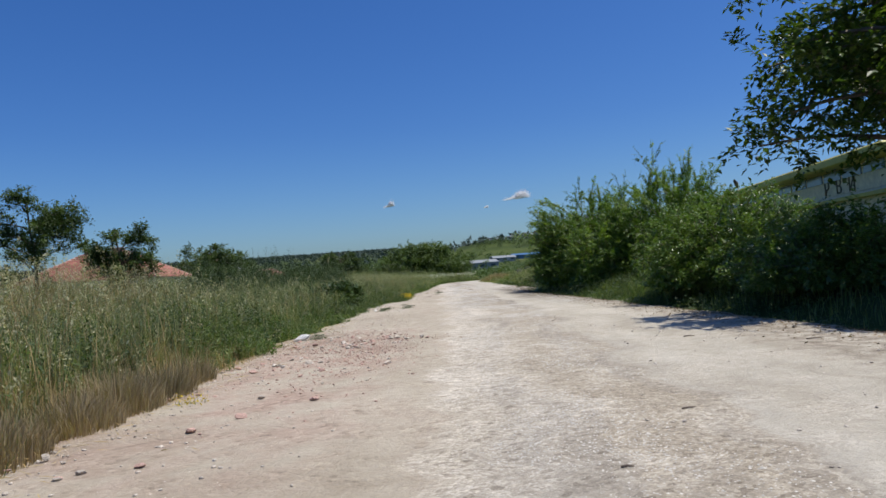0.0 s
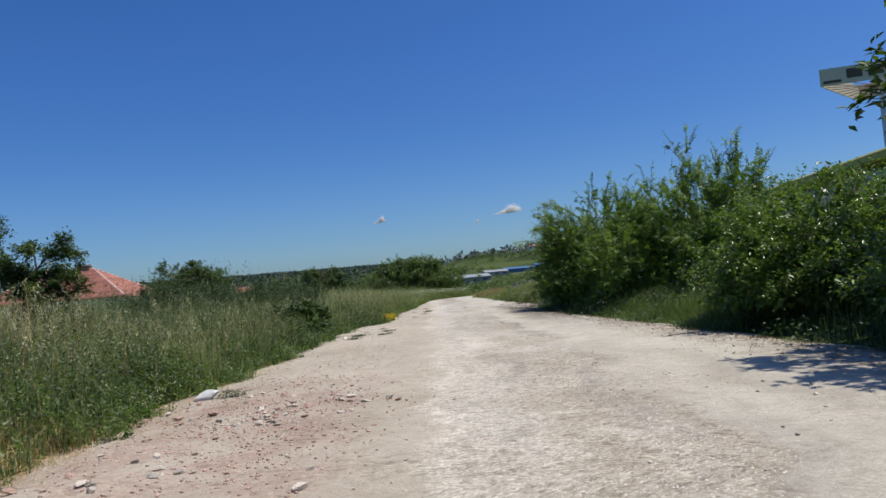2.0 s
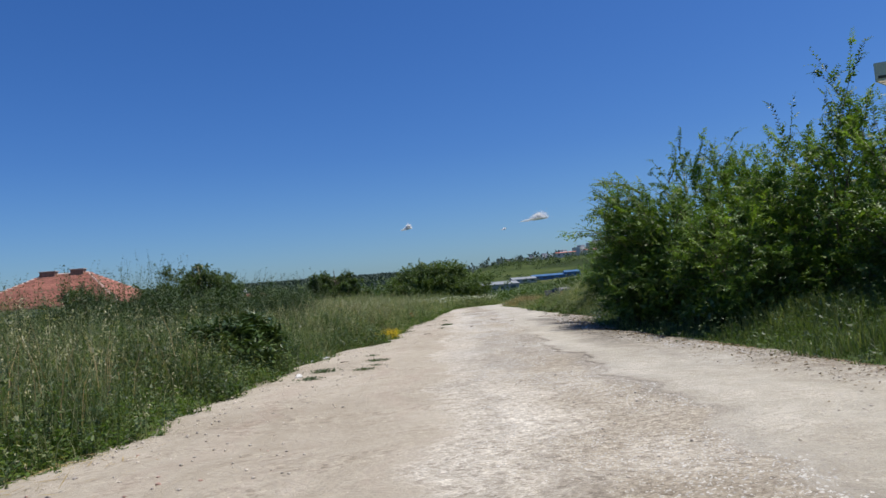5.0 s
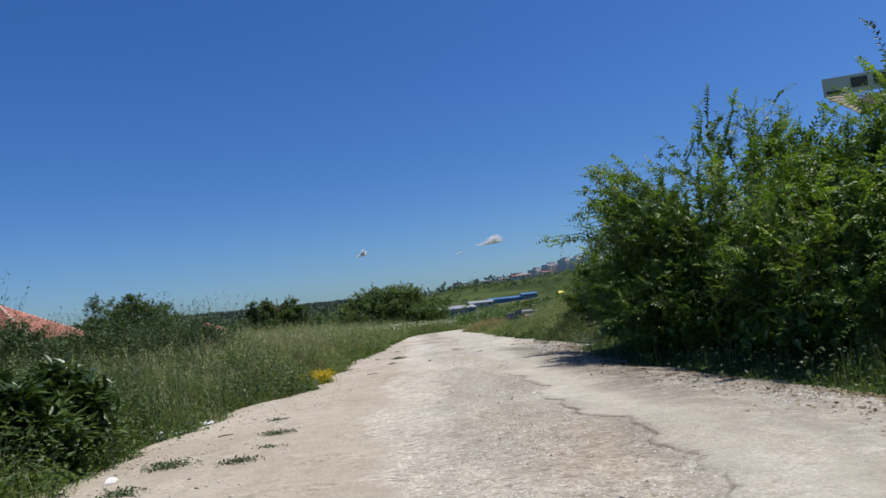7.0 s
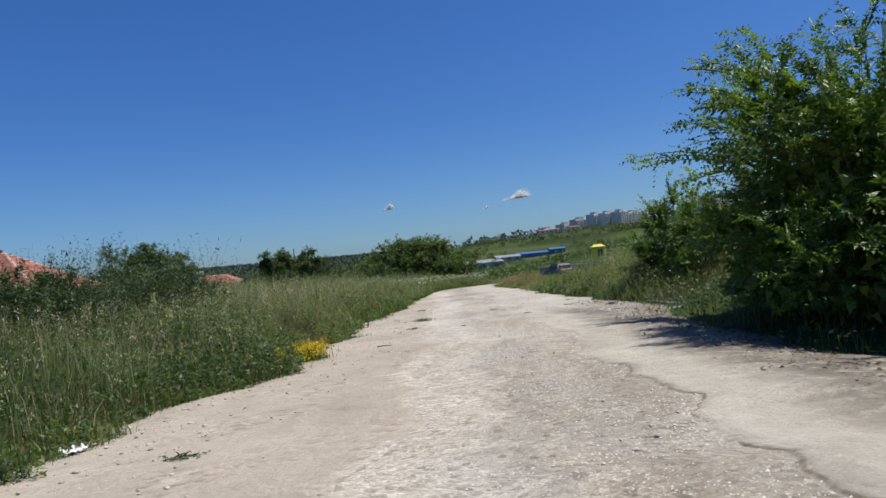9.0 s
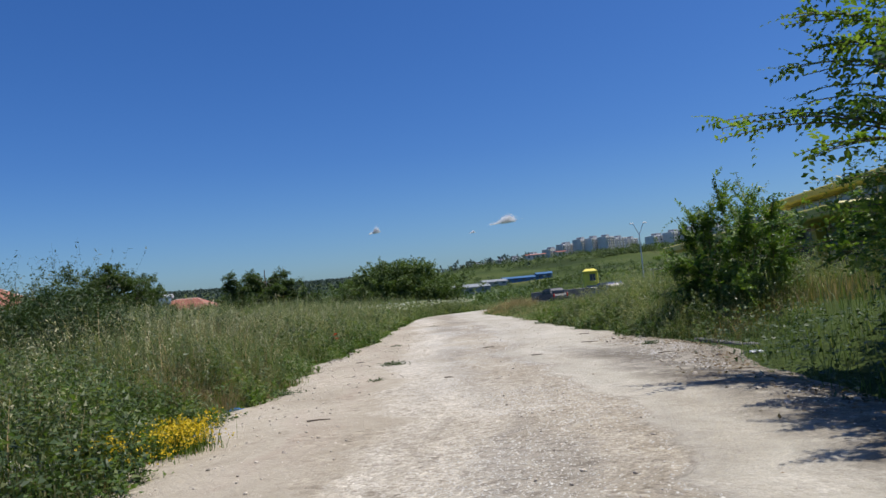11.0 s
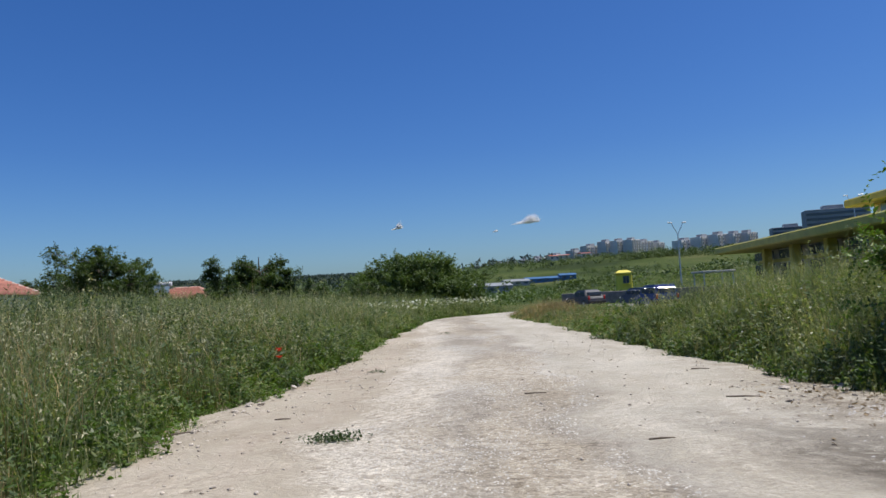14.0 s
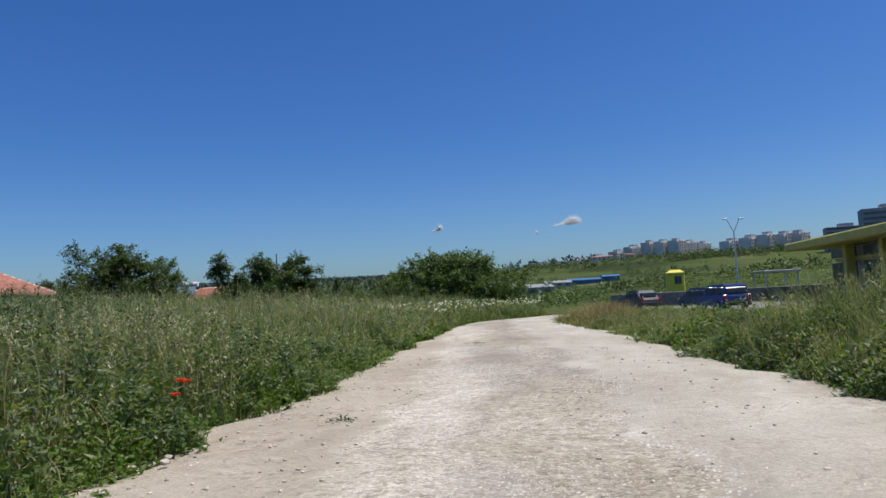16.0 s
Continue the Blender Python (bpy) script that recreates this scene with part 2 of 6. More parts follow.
    col = mixc(t, band(math_node(t, "MULTIPLY_ADD", math_node(t, "SUBTRACT", patchy.outputs[0], 0.5), 0.5, w2), 0.0, 0.08), col, fine_stone)
    # brick dust trodden into the shoulder
    dust = math_node(t, "MULTIPLY", math_node(t, "MULTIPLY", some(v, 2.0, 9.0), some(v, 21.0, 17.0)), math_node(t, "MULTIPLY", some(w, -3.2, -4.0), some(patchy.outputs[0], 0.38, 0.6)))
    col = mixc(t, math_node(t, "MULTIPLY", dust, 0.75), col, mixc(t, 1.0, (0.43, 0.315, 0.26), grain2, "MULTIPLY"))
    # loose grey gravel in long patches
    st2 = t.nodes.new("ShaderNodeMapping")
    st2.inputs["Scale"].default_value = (1.0, 0.13, 1.0)
    st2.inputs["Location"].default_value = (3.0, 7.0, 0.0)
    t.links.new(uv.outputs[0], st2.inputs[0])
    lane_n = nd(t, "ShaderNodeTexNoise", Scale=0.75, Detail=8.0, Roughness=0.6)
    t.links.new(st2.outputs[0], lane_n.inputs["Vector"])
    grey = mixc(t, 1.0, mixc(t, 1.0, (0.36, 0.335, 0.3), grain2, "MULTIPLY"), grain3, "MULTIPLY")
    col = mixc(t, math_node(t, "MULTIPLY", math_node(t, "MULTIPLY", some(lane_n.outputs[0], 0.46, 0.56), math_node(t, "MULTIPLY", band(w, -2.2, 0.4), some(w, 0.5, -0.1))), 0.62), col, grey)
    # dark gravel debris, its colour deepened to carry the shrubs' shadow on the road
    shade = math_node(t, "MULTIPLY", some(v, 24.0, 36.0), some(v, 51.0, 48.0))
    debris_shade = math_node(t, "MULTIPLY", math_node(t, "MULTIPLY", band(w3, 1.1, 0.35), shade), math_node(t, "MULTIPLY", some(patchy.outputs[0], 0.78, 0.48), some(mid.outputs[0], 0.68, 0.5)))
    col = mixc(t, math_node(t, "MULTIPLY", debris_shade, 0.92), col, mixc(t, 1.0, mixc(t, 1.0, (0.19, 0.17, 0.145), grain2, "MULTIPLY"), grain3, "MULTIPLY"))
    lit_f = math_node(t, "MULTIPLY", band(w, 2.6, 0.5), some(mid.outputs[0], 0.62, 0.42))
    col = mixc(t, lit_f, col, litter)
    col = mixc(t, 1.0, col, ramp(t, fine.outputs[0], [(0.3, (0.74,) * 3), (0.5, (1.0,) * 3), (0.7, (1.16,) * 3)]), "MULTIPLY")
    col = mixc(t, 1.0, col, ramp(t, big.outputs[0], [(0.3, (0.86, 0.84, 0.81)), (0.65, (1.08, 1.08, 1.08))]), "MULTIPLY")
    col = mixc(t, 1.0, col, ramp(t, streak.outputs[0], [(0.3, (0.9, 0.885, 0.86)), (0.6, (1.05, 1.05, 1.05))]), "MULTIPLY")
    # thin shadow below the broken edge of the upper layer, painted as a dark line
    near = math_node(t, "ABSOLUTE", math_node(t, "SUBTRACT", w2, -0.01))
    line = mixc(t, some(near, 0.008, 0.034), (0.48, 0.44, 0.39), (1, 1, 1))
    stretch = math_node(t, "MULTIPLY", some(v, 24.0, 30.0), some(v, 39.5, 36.0))
    line = mixc(t, math_node(t, "MULTIPLY", some(patchy.outputs[0], 0.42, 0.54), stretch), (1, 1, 1), line)
    col = mixc(t, 1.0, col, line, "MULTIPLY")
    col = mixc(t, 1.0, col, (0.815, 0.795, 0.75), "MULTIPLY")
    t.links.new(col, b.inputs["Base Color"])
    b.inputs["Roughness"].default_value = 0.92
    b.inputs["Specular IOR Level"].default_value = 0.25
    hgt = math_node(t, "ADD", math_node(t, "MULTIPLY", cells[1][0].outputs["Distance"], -1.2), math_node(t, "ADD", fine.outputs[0], math_node(t, "MULTIPLY", mid.outputs[0], 0.5)))
    bp = nd(t, "ShaderNodeBump", Strength=0.55, Distance=0.03)
    t.links.new(hgt, bp.inputs["Height"])
    t.links.new(bp.outputs[0], b.inputs["Normal"])
    return m


M_GROUND, M_ROAD = ground_material(), road_material()
M_STONE = plain_material("rubble_stone", (0.5, 0.435, 0.36), 0.9, vary=0.25, scale=9, bump=0.5, island=0.3)
M_BRICK_RUBBLE = plain_material("brick_rubble", (0.46, 0.3, 0.24), 0.9, vary=0.25, scale=12, bump=0.5, island=0.25)
M_CRUSHED = plain_material("crushed_stone", (0.5, 0.47, 0.415), 0.92, vary=0.12, scale=14, island=0.28)
M_WHITE_STONE = plain_material("white_plaster_lump", (0.72, 0.7, 0.66), 0.85, vary=0.12, scale=8, bump=0.5)
M_TILE = plain_material("clay_tile", (0.33, 0.135, 0.095), 0.8, vary=0.25, scale=1.3, fine=9, bump=0.3, island=0.18)
M_RIDGE_CAP = plain_material("ridge_mortar", (0.55, 0.42, 0.35), 0.85, vary=0.2)
M_WALL = plain_material("lime_render", (0.62, 0.58, 0.5), 0.9, vary=0.12, bump=0.2)
M_CHIM = plain_material("chimney_brick", (0.25, 0.15, 0.11), 0.9, vary=0.25, bump=0.3)
M_CONC = plain_material("concrete", (0.42, 0.4, 0.37), 0.9, vary=0.2, bump=0.3)
M_FLAT = plain_material("panel_concrete", (0.6, 0.59, 0.57), 0.9, vary=0.15, scale=0.2, island=0.15)
# darker panel: grey walls, and painted shade between the bays of the flats
M_FLAT_SHADE = plain_material("panel_grey_shade", (0.3, 0.31, 0.33), 0.9, vary=0.15, scale=0.2)
M_GLASS_DARK = plain_material("window_glass", (0.07, 0.09, 0.11), 0.12, vary=0.1)
M_GLASS_BLUE = plain_material("window_glass_blue", (0.16, 0.22, 0.28), 0.15, vary=0.1)
M_YEL = plain_material("yellow_cladding", (0.45, 0.39, 0.075), 0.55, vary=0.14, scale=1.2, bump=0.1)
M_YEL_BOX = plain_material("kiosk_yellow", (0.75, 0.62, 0.07), 0.5, vary=0.08)
M_SIGN = plain_material("sign_panel", (0.66, 0.59, 0.43), 0.7, vary=0.15)
M_SIGN_DARK = plain_material("sign_lettering", (0.1, 0.08, 0.05), 0.7, vary=0.2)
M_DARK_WALL = plain_material("dark_concrete", (0.19, 0.18, 0.175), 0.9, vary=0.25, bump=0.3)
M_STEEL = plain_material("galvanised_steel", (0.48, 0.5, 0.52), 0.4, 0.7, vary=0.1)
M_RUST = plain_material("rusty_steel", (0.3, 0.2, 0.14), 0.7, 0.3, vary=0.3)
M_BLUE_B = plain_material("blue_sheet", (0.045, 0.13, 0.27), 0.85, vary=0.12, scale=0.3)
M_GREY_SHEET = plain_material("pale_sheet_roof", (0.24, 0.255, 0.27), 0.9, vary=0.1, scale=0.3)
M_RED_ROOF = plain_material("far_red_roof", (0.42, 0.13, 0.08), 0.8, vary=0.2, scale=0.4)
M_CAR_BLUE = plain_material("car_paint_blue", (0.015, 0.05, 0.2), 0.5, 0.0, vary=0.05)
M_CAR_DARK = plain_material("car_paint_dark_blue", (0.02, 0.045, 0.09), 0.5, 0.0, vary=0.05)
M_CAR_GREY = plain_material("car_paint_grey", (0.07, 0.07, 0.08), 0.5, 0.0, vary=0.05)
M_TYRE = plain_material("tyre_rubber", (0.02, 0.02, 0.02), 0.85, vary=0.2)
M_LAMP_RED = plain_material("lamp_red", (0.45, 0.02, 0.02), 0.25, vary=0.1)
M_LAMP_CLEAR = plain_material("lamp_clear", (0.75, 0.75, 0.72), 0.15, vary=0.05)
M_PLASTIC = plain_material("white_plastic", (0.78, 0.78, 0.78), 0.4, vary=0.08)
M_BLUE_PLASTIC = plain_material("blue_plastic", (0.05, 0.18, 0.45), 0.4, vary=0.1)
M_CLOUD, ct, cb, cout = nodes_of("cloud_white")
cb.inputs["Base Color"].default_value = (0.9, 0.9, 0.9, 1)
cb.inputs["Roughness"].default_value = 1.0
ct_tr = ct.nodes.new("ShaderNodeBsdfTranslucent")
ct_tr.inputs[0].default_value = (0.95, 0.95, 0.95, 1)
ct_mix = ct.nodes.new("ShaderNodeMixShader")
ct.links.new(cb.outputs[0], ct_mix.inputs[1])
ct.links.new(ct_tr.outputs[0], ct_mix.inputs[2])
ct.links.new(ct_mix.outputs[0], cout.inputs[0])
ASPHALT = plain_material("lot_asphalt", (0.2, 0.19, 0.18), 0.9, vary=0.2, scale=0.6, bump=0.3)


# ---- mesh tools ----
def quick(name, verts, faces, material):
    """One mesh from arrays; faces is an (n, 3) or (n, 4) array or a list of such arrays."""
    me = bpy.data.meshes.new(name)
    groups = faces if isinstance(faces, list) else [faces]
    groups = [np.asarray(g, dtype=np.int32) for g in groups if len(g)]
    verts = np.asarray(verts, dtype=np.float32).reshape(-1, 3)
    loops = np.concatenate([g.ravel() for g in groups])
    sizes = np.concatenate([np.full(len(g), g.shape[1], dtype=np.int32) for g in groups])
    me.vertices.add(len(verts))
    me.vertices.foreach_set("co", verts.ravel())
    me.loops.add(len(loops))
    me.loops.foreach_set("vertex_index", loops)
    me.polygons.add(len(sizes))
    me.polygons.foreach_set("loop_start", np.concatenate([[0], np.cumsum(sizes)[:-1]]).astype(np.int32))
    me.polygons.foreach_set("loop_total", sizes)
    me.materials.append(material)
    me.update(calc_edges=True)
    me.validate()
    return me


def part(name, bm, material, parent=None, label="", smooth=False):
    """Links a bmesh, or a ready mesh, as one object under a thing or a part."""
    if isinstance(bm, bmesh.types.BMesh):
        me = bpy.data.meshes.new(name)
        bmesh.ops.recalc_face_normals(bm, faces=bm.faces)
        bm.to_mesh(me)
        bm.free()
        me.materials.append(material)
    else:
        me = bm
    if smooth:
        me.polygons.foreach_set("use_smooth", [True] * len(me.polygons))
    ob = new(name, me)
    if parent:
        ob.parent = parent
    if label:
        ob["label"] = label
    return ob


def box(bm, lo, hi, bevel=0.0):
    """A box between two corners, with rounded edges."""
    c = [(a + b) / 2 for a, b in zip(lo, hi)]
    s = [max(1e-4, b - a) for a, b in zip(lo, hi)]
    r = bmesh.ops.create_cube(bm, size=1.0, matrix=Matrix.Translation(c) @ Matrix.Diagonal((*s, 1)))
    if bevel:
        es = list({e for v in r["verts"] for e in v.link_edges})
        bmesh.ops.bevel(bm, geom=es, offset=bevel, segments=1, affect="EDGES")
    return bm


def boxm(lo, hi, bevel=0.0):
    return box(bmesh.new(), lo, hi, bevel)


def tube(bm, a, b, r1, r2, n=8):
    a, b = Vector(a), Vector(b)
    d = b - a
    m = Matrix.Translation((a + b) / 2) @ d.to_track_quat("Z", "Y").to_matrix().to_4x4()
    bmesh.ops.create_cone(bm, cap_ends=True, segments=n, radius1=r1, radius2=r2, depth=d.length, matrix=m)
    return bm


def unit(a):
    return a / np.maximum(1e-6, np.linalg.norm(a, axis=-1, keepdims=True))


def kites(pos, axis, normal, length, width, fold=0.25, single=False):
    """Folded pointed leaves: base, two shoulders, tip; or single blades for far and hidden ones."""
    n = len(pos)
    axis = unit(axis)
    side = unit(np.cross(axis, normal))
    up = np.cross(side, axis)
    L, W = np.broadcast_to(length, n)[:, None], np.broadcast_to(width, n)[:, None]
    if single:
        v = np.stack([pos + side * W * .5, pos - side * W * .5, pos + axis * L], axis=1)
        return v.reshape(-1, 3), np.arange(n * 3).reshape(-1, 3)
    v = np.stack([pos, pos + axis * L * .42 + side * W * .5 + up * W * fold, pos + axis * L, pos + axis * L * .42 - side * W * .5 + up * W * fold], axis=1)
    i = np.arange(n)[:, None] * 4
    return v.reshape(-1, 3), np.concatenate([i + [0, 1, 2], i + [0, 2, 3]])


def blades(pos, height, width, lean, heading):
    """Bent grass blades: a quad and a tip."""
    n = len(pos)
    d = np.stack([np.cos(heading), np.sin(heading), np.zeros(n)], 1)
    face = heading + rng.uniform(-1.2, 1.2, n)
    s = np.stack([-np.sin(face), np.cos(face), np.zeros(n)], 1) * width[:, None] * .5
    up = np.array([0, 0, 1.0])
    h, l = height[:, None], lean[:, None]
    m = pos + up * h * .58 + d * l * .3
    tip = pos + up * h * np.sqrt(np.maximum(0.2, 1 - (lean / np.maximum(height, .01))[:, None] ** 2 * .5)) + d * l
    v = np.stack([pos - s, pos + s, m + s * .8, m - s * .8, tip], 1).reshape(-1, 3)
    i = np.arange(n)[:, None] * 5
    return v, [i + [0, 1, 2, 3], i + [3, 2, 4]], tip


def join_arrays(items):
    """Several (verts, tris) into one."""
    vs, fs, o = [], [], 0
    for v, f in items:
        vs.append(v)
        fs.append(f + o)
        o += len(v)
    return np.concatenate(vs), np.concatenate(fs)


def tubes(lines, radii):
    """Three-sided tapered tubes along polylines (k points each)."""
    n, k, _ = lines.shape
    tang = unit(np.gradient(lines, axis=1))
    ref = np.where(np.abs(tang[..., 2:3]) > .9, np.array([1.0, 0, 0]), np.array([0, 0, 1.0]))
    a = unit(np.cross(tang, ref))
    b = np.cross(tang, a)
    taper = np.linspace(1, .25, k)[None, :, None] * radii[:, None, None]
    ring = [lines + taper * (a * math.cos(q) + b * math.sin(q)) for q in (0, 2.094, 4.189)]
    v = np.stack(ring, 2).reshape(-1, 3)
    base = (np.arange(n)[:, None] * k + np.arange(k - 1)[None, :]).reshape(-1, 1) * 3
    f = [base + [j, (j + 1) % 3, (j + 1) % 3 + 3, j + 3] for j in range(3)]
    return v, np.concatenate(f)


# ---- plan of the road ----
LEFT_Y = np.array([-30, 0, 8, 14, 19, 22, 27, 34, 38, 41, 42.5, 44.3, 45.6, 46.5, 51, 55, 62, 70, 76, 84, 88, 91, 94])
LEFT_X = np.array([-4.6, -3.9, -3.5, -3.2, -3.05, -2.5, -2.2, -1.65, -1.15, 0.1, -0.15, -0.35, 0.1, 0.45, 0.3, 0.9, 1.75, 2.4, 3.0, 3.9, 4.8, 7.5, 10.0])
RIGHT_Y = np.array([-30, 0, 10, 20, 30, 38, 44, 48, 52, 62, 72, 80, 85, 88, 91, 94])
RIGHT_X = np.array([7.4, 7.4, 7.5, 7.3, 7.1, 6.6, 7.1, 8.3, 8.2, 8.1, 8.4, 8.2, 8.4, 9.6, 12.0, 14.0])


def left_edge(y):
    return np.interp(y, LEFT_Y, LEFT_X)


def right_edge(y):
    return np.interp(y, RIGHT_Y, RIGHT_X)


def smoothstep(a, b, x):
    q = np.clip((x - a) / (b - a), 0, 1)
    return q * q * (3 - 2 * q)


def ground_z(x, y):
    x, y = np.asarray(x, float), np.asarray(y, float)
    r = np.hypot(x - 3, y - 45)
    az = np.arctan2(x - 3, np.maximum(y - 45, -1e9))
    right = smoothstep(-0.04, 0.12, az)
    far_r = 35 * smoothstep(140, 860, r) ** 1.8 + 3.5 * smoothstep(95, 160, r) * smoothstep(.15, .35, az)
    far_l = 71 * smoothstep(500, 2100, r)
    z = far_r * right + far_l * (1 - right)
    near = smoothstep(150, 60, r)
    dl, dr = left_edge(y) - x, x - right_edge(y)
    z = z + near * ((0.6 * smoothstep(0.8, 7, dl) + 0.9 * smoothstep(7, 24, dl)) * smoothstep(125, 95, y)
                    + 0.6 * smoothstep(0.7, 3.5, dr) * (1 - .95 * smoothstep(57, 68, y)) * smoothstep(100, 80, y))
    z = z - 0.25 * smoothstep(11, 15, x) * smoothstep(84, 89, y) * smoothstep(112, 106, y) * smoothstep(34, 30, x)
    z = z - 0.9 * smoothstep(92, 118, y) * smoothstep(230, 140, y) * smoothstep(14, 8, x)
    inside = smoothstep(-1.2, -0.4, np.minimum(-dl, -dr))
    return z - 0.05 - 0.06 * inside * near


# ---- ground ----
def spaced(lo, hi, step, reach):
    a = list(np.arange(lo, hi + .01, step))
    s, q = step, a[-1]
    right = []
    while q < reach:
        s *= 1.13
        q += s
        right.append(q)
    s, q = step, a[0]
    left = []
    while q > -reach:
        s *= 1.13
        q -= s
        left.append(q)
    return np.array(left[::-1] + a + right)


gx, gy = spaced(-12, 20, 0.45, 4300), spaced(-8, 98, 0.6, 4300)
GX, GY = np.meshgrid(gx, gy, indexing="ij")
gv = np.stack([GX, GY, ground_z(GX, GY)], -1).reshape(-1, 3)
nj = len(gy)
qi = (np.arange(len(gx) - 1)[:, None] * nj + np.arange(nj - 1)[None, :]).reshape(-1, 1)
gme = quick("ground", gv, qi + [0, nj, nj + 1, 1], M_GROUND)
gme.polygons.foreach_set("use_smooth", [True] * len(gme.polygons))
tagged(new("ground", gme), "rough field ground with soil and low green growth", "ground", kind="structure")


def road_z(x, y):
    x, y = np.asarray(x, float), np.asarray(y, float)
    z = 0.012 * np.sin(y * .9 + x) + 0.01 * np.sin(x * 2.1 - y * .33)
    d = np.minimum(x - left_edge(y), right_edge(y) - x)
    return z * smoothstep(0, 1, d) - 0.10 * smoothstep(0.15, -0.75, d)


def seam_x(y):
    """Broken edge between the two layers of the road."""
    base = np.interp(y, [-28, 0, 10, 20, 27, 34, 40, 43, 50, 54, 60, 90], [2.2, 2.6, 3.1, 3.8, 4.2, 4.2, 4.5, 4.9, 4.7, 5.3, 5.7, 6.4])
    return base + .16 * np.sin(y * 1.1) + .1 * np.sin(y * 2.7 + 1) + .07 * np.sin(y * 5.9 + 2) + .04 * np.sin(y * 11.3)


ry = np.arange(-28, 93.5, 0.2)
NC = 66
wl, wr, ws = left_edge(ry) - .7, right_edge(ry) + .7, seam_x(ry)
a_cols = wl[:, None] + (ws - .1 - wl)[:, None] * np.linspace(0, 1, 34)[None, :]
b_cols = ws[:, None] + np.array([-.03, .02])[None, :]
c_cols = ws[:, None] + .1 + (wr - ws - .1)[:, None] * np.linspace(0, 1, 30)[None, :]
RX = np.concatenate([a_cols, b_cols, c_cols], 1)
RY = np.repeat(ry[:, None], NC, 1)
edge_wave = 0.16 * np.sin(RY * 1.7) + 0.1 * np.sin(RY * 4.1 + 1)
RZ = road_z(RX + edge_wave, RY)
step_h = .016 * smoothstep(20, 26, RY) * smoothstep(52, 44, RY)
RZ = RZ + step_h * (RX > ws[:, None]) * smoothstep(2.4, 1.2, RX - ws[:, None])
rv = np.stack([RX, RY, RZ], -1).reshape(-1, 3)
qi = (np.arange(len(ry) - 1)[:, None] * NC + np.arange(NC - 1)[None, :]).reshape(-1, 1)
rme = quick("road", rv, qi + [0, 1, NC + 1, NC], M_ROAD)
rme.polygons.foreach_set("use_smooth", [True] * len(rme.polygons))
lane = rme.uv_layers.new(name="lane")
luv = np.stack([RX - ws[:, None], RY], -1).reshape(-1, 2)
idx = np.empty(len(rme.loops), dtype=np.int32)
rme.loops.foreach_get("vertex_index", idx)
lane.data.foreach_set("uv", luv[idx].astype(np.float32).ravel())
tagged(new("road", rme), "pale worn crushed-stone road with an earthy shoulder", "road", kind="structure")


# ---- plants ----
def shoot_lines(n, rx, ry_, h, spread=0.55, k=7, droop=0.15, low=0.1):
    """Arching stems from a base ellipse out to a rough dome."""
    a = rng.uniform(0, 2 * np.pi, n)
    r = np.sqrt(rng.uniform(0, 1, n))
    base = np.stack([np.cos(a) * r * rx * spread, np.sin(a) * r * ry_ * spread, np.zeros(n)], 1)
    el = np.arcsin(rng.uniform(low, 1, n))
    a2 = a + rng.normal(0, .5, n)
    ph = rng.uniform(0, 6.28, 3)
    lobe = 1 + .08 * np.sin(3 * a2 + ph[0]) + .07 * np.sin(5 * a2 + 4 * el + ph[1]) + .05 * np.sin(7 * el + 2 * a2 + ph[2])
    q = rng.uniform(.84, 1.06, n) * lobe
    end = np.stack([np.cos(a2) * np.cos(el) * rx * q, np.sin(a2) * np.cos(el) * ry_ * q, h * np.sin(el) * q + .12], 1)
    s = np.linspace(0, 1, k)[None, :, None]
    ctrl = base + (end - base) * .45 + np.array([0, 0, 1.0]) * h * .22
    line = (1 - s) ** 2 * base[:, None] + 2 * s * (1 - s) * ctrl[:, None] + s ** 2 * end[:, None]
    line[:, -1, 2] -= droop * rng.uniform(0, 1, n)
    return line


def leaves_on(lines, per, size, start=.25, ratio=.55, jitter=.08, single=False):
    """Leaves set alternately along polylines."""
    n, k, _ = lines.shape
    t = np.linspace(start, 1, per)[None, :] + rng.uniform(-.01, .01, (n, per))
    t = np.clip(t, 0, .999) * (k - 1)
    i = t.astype(int)
    f = (t - i)[..., None]
    rows = np.arange(n)[:, None]
    p = lines[rows, i] * (1 - f) + lines[rows, i + 1] * f
    tang = unit(lines[rows, i + 1] - lines[rows, i])
    up = np.array([0, 0, 1.0]) + rng.normal(0, .35, (n, per, 3))
    side = unit(np.cross(tang, up)) * np.where(np.arange(per) % 2 == 0, 1, -1)[None, :, None]
    ax = unit(side + tang * .55 + rng.normal(0, .3, (n, per, 3)) - np.array([0, 0, .12]))
    p = p + rng.normal(0, jitter, (n, per, 3))
    m = n * per
    sz = size * rng.uniform(.65, 1.25, m)
    return kites(p.reshape(m, 3), ax.reshape(m, 3), up.reshape(m, 3), sz, sz * ratio, single=single)


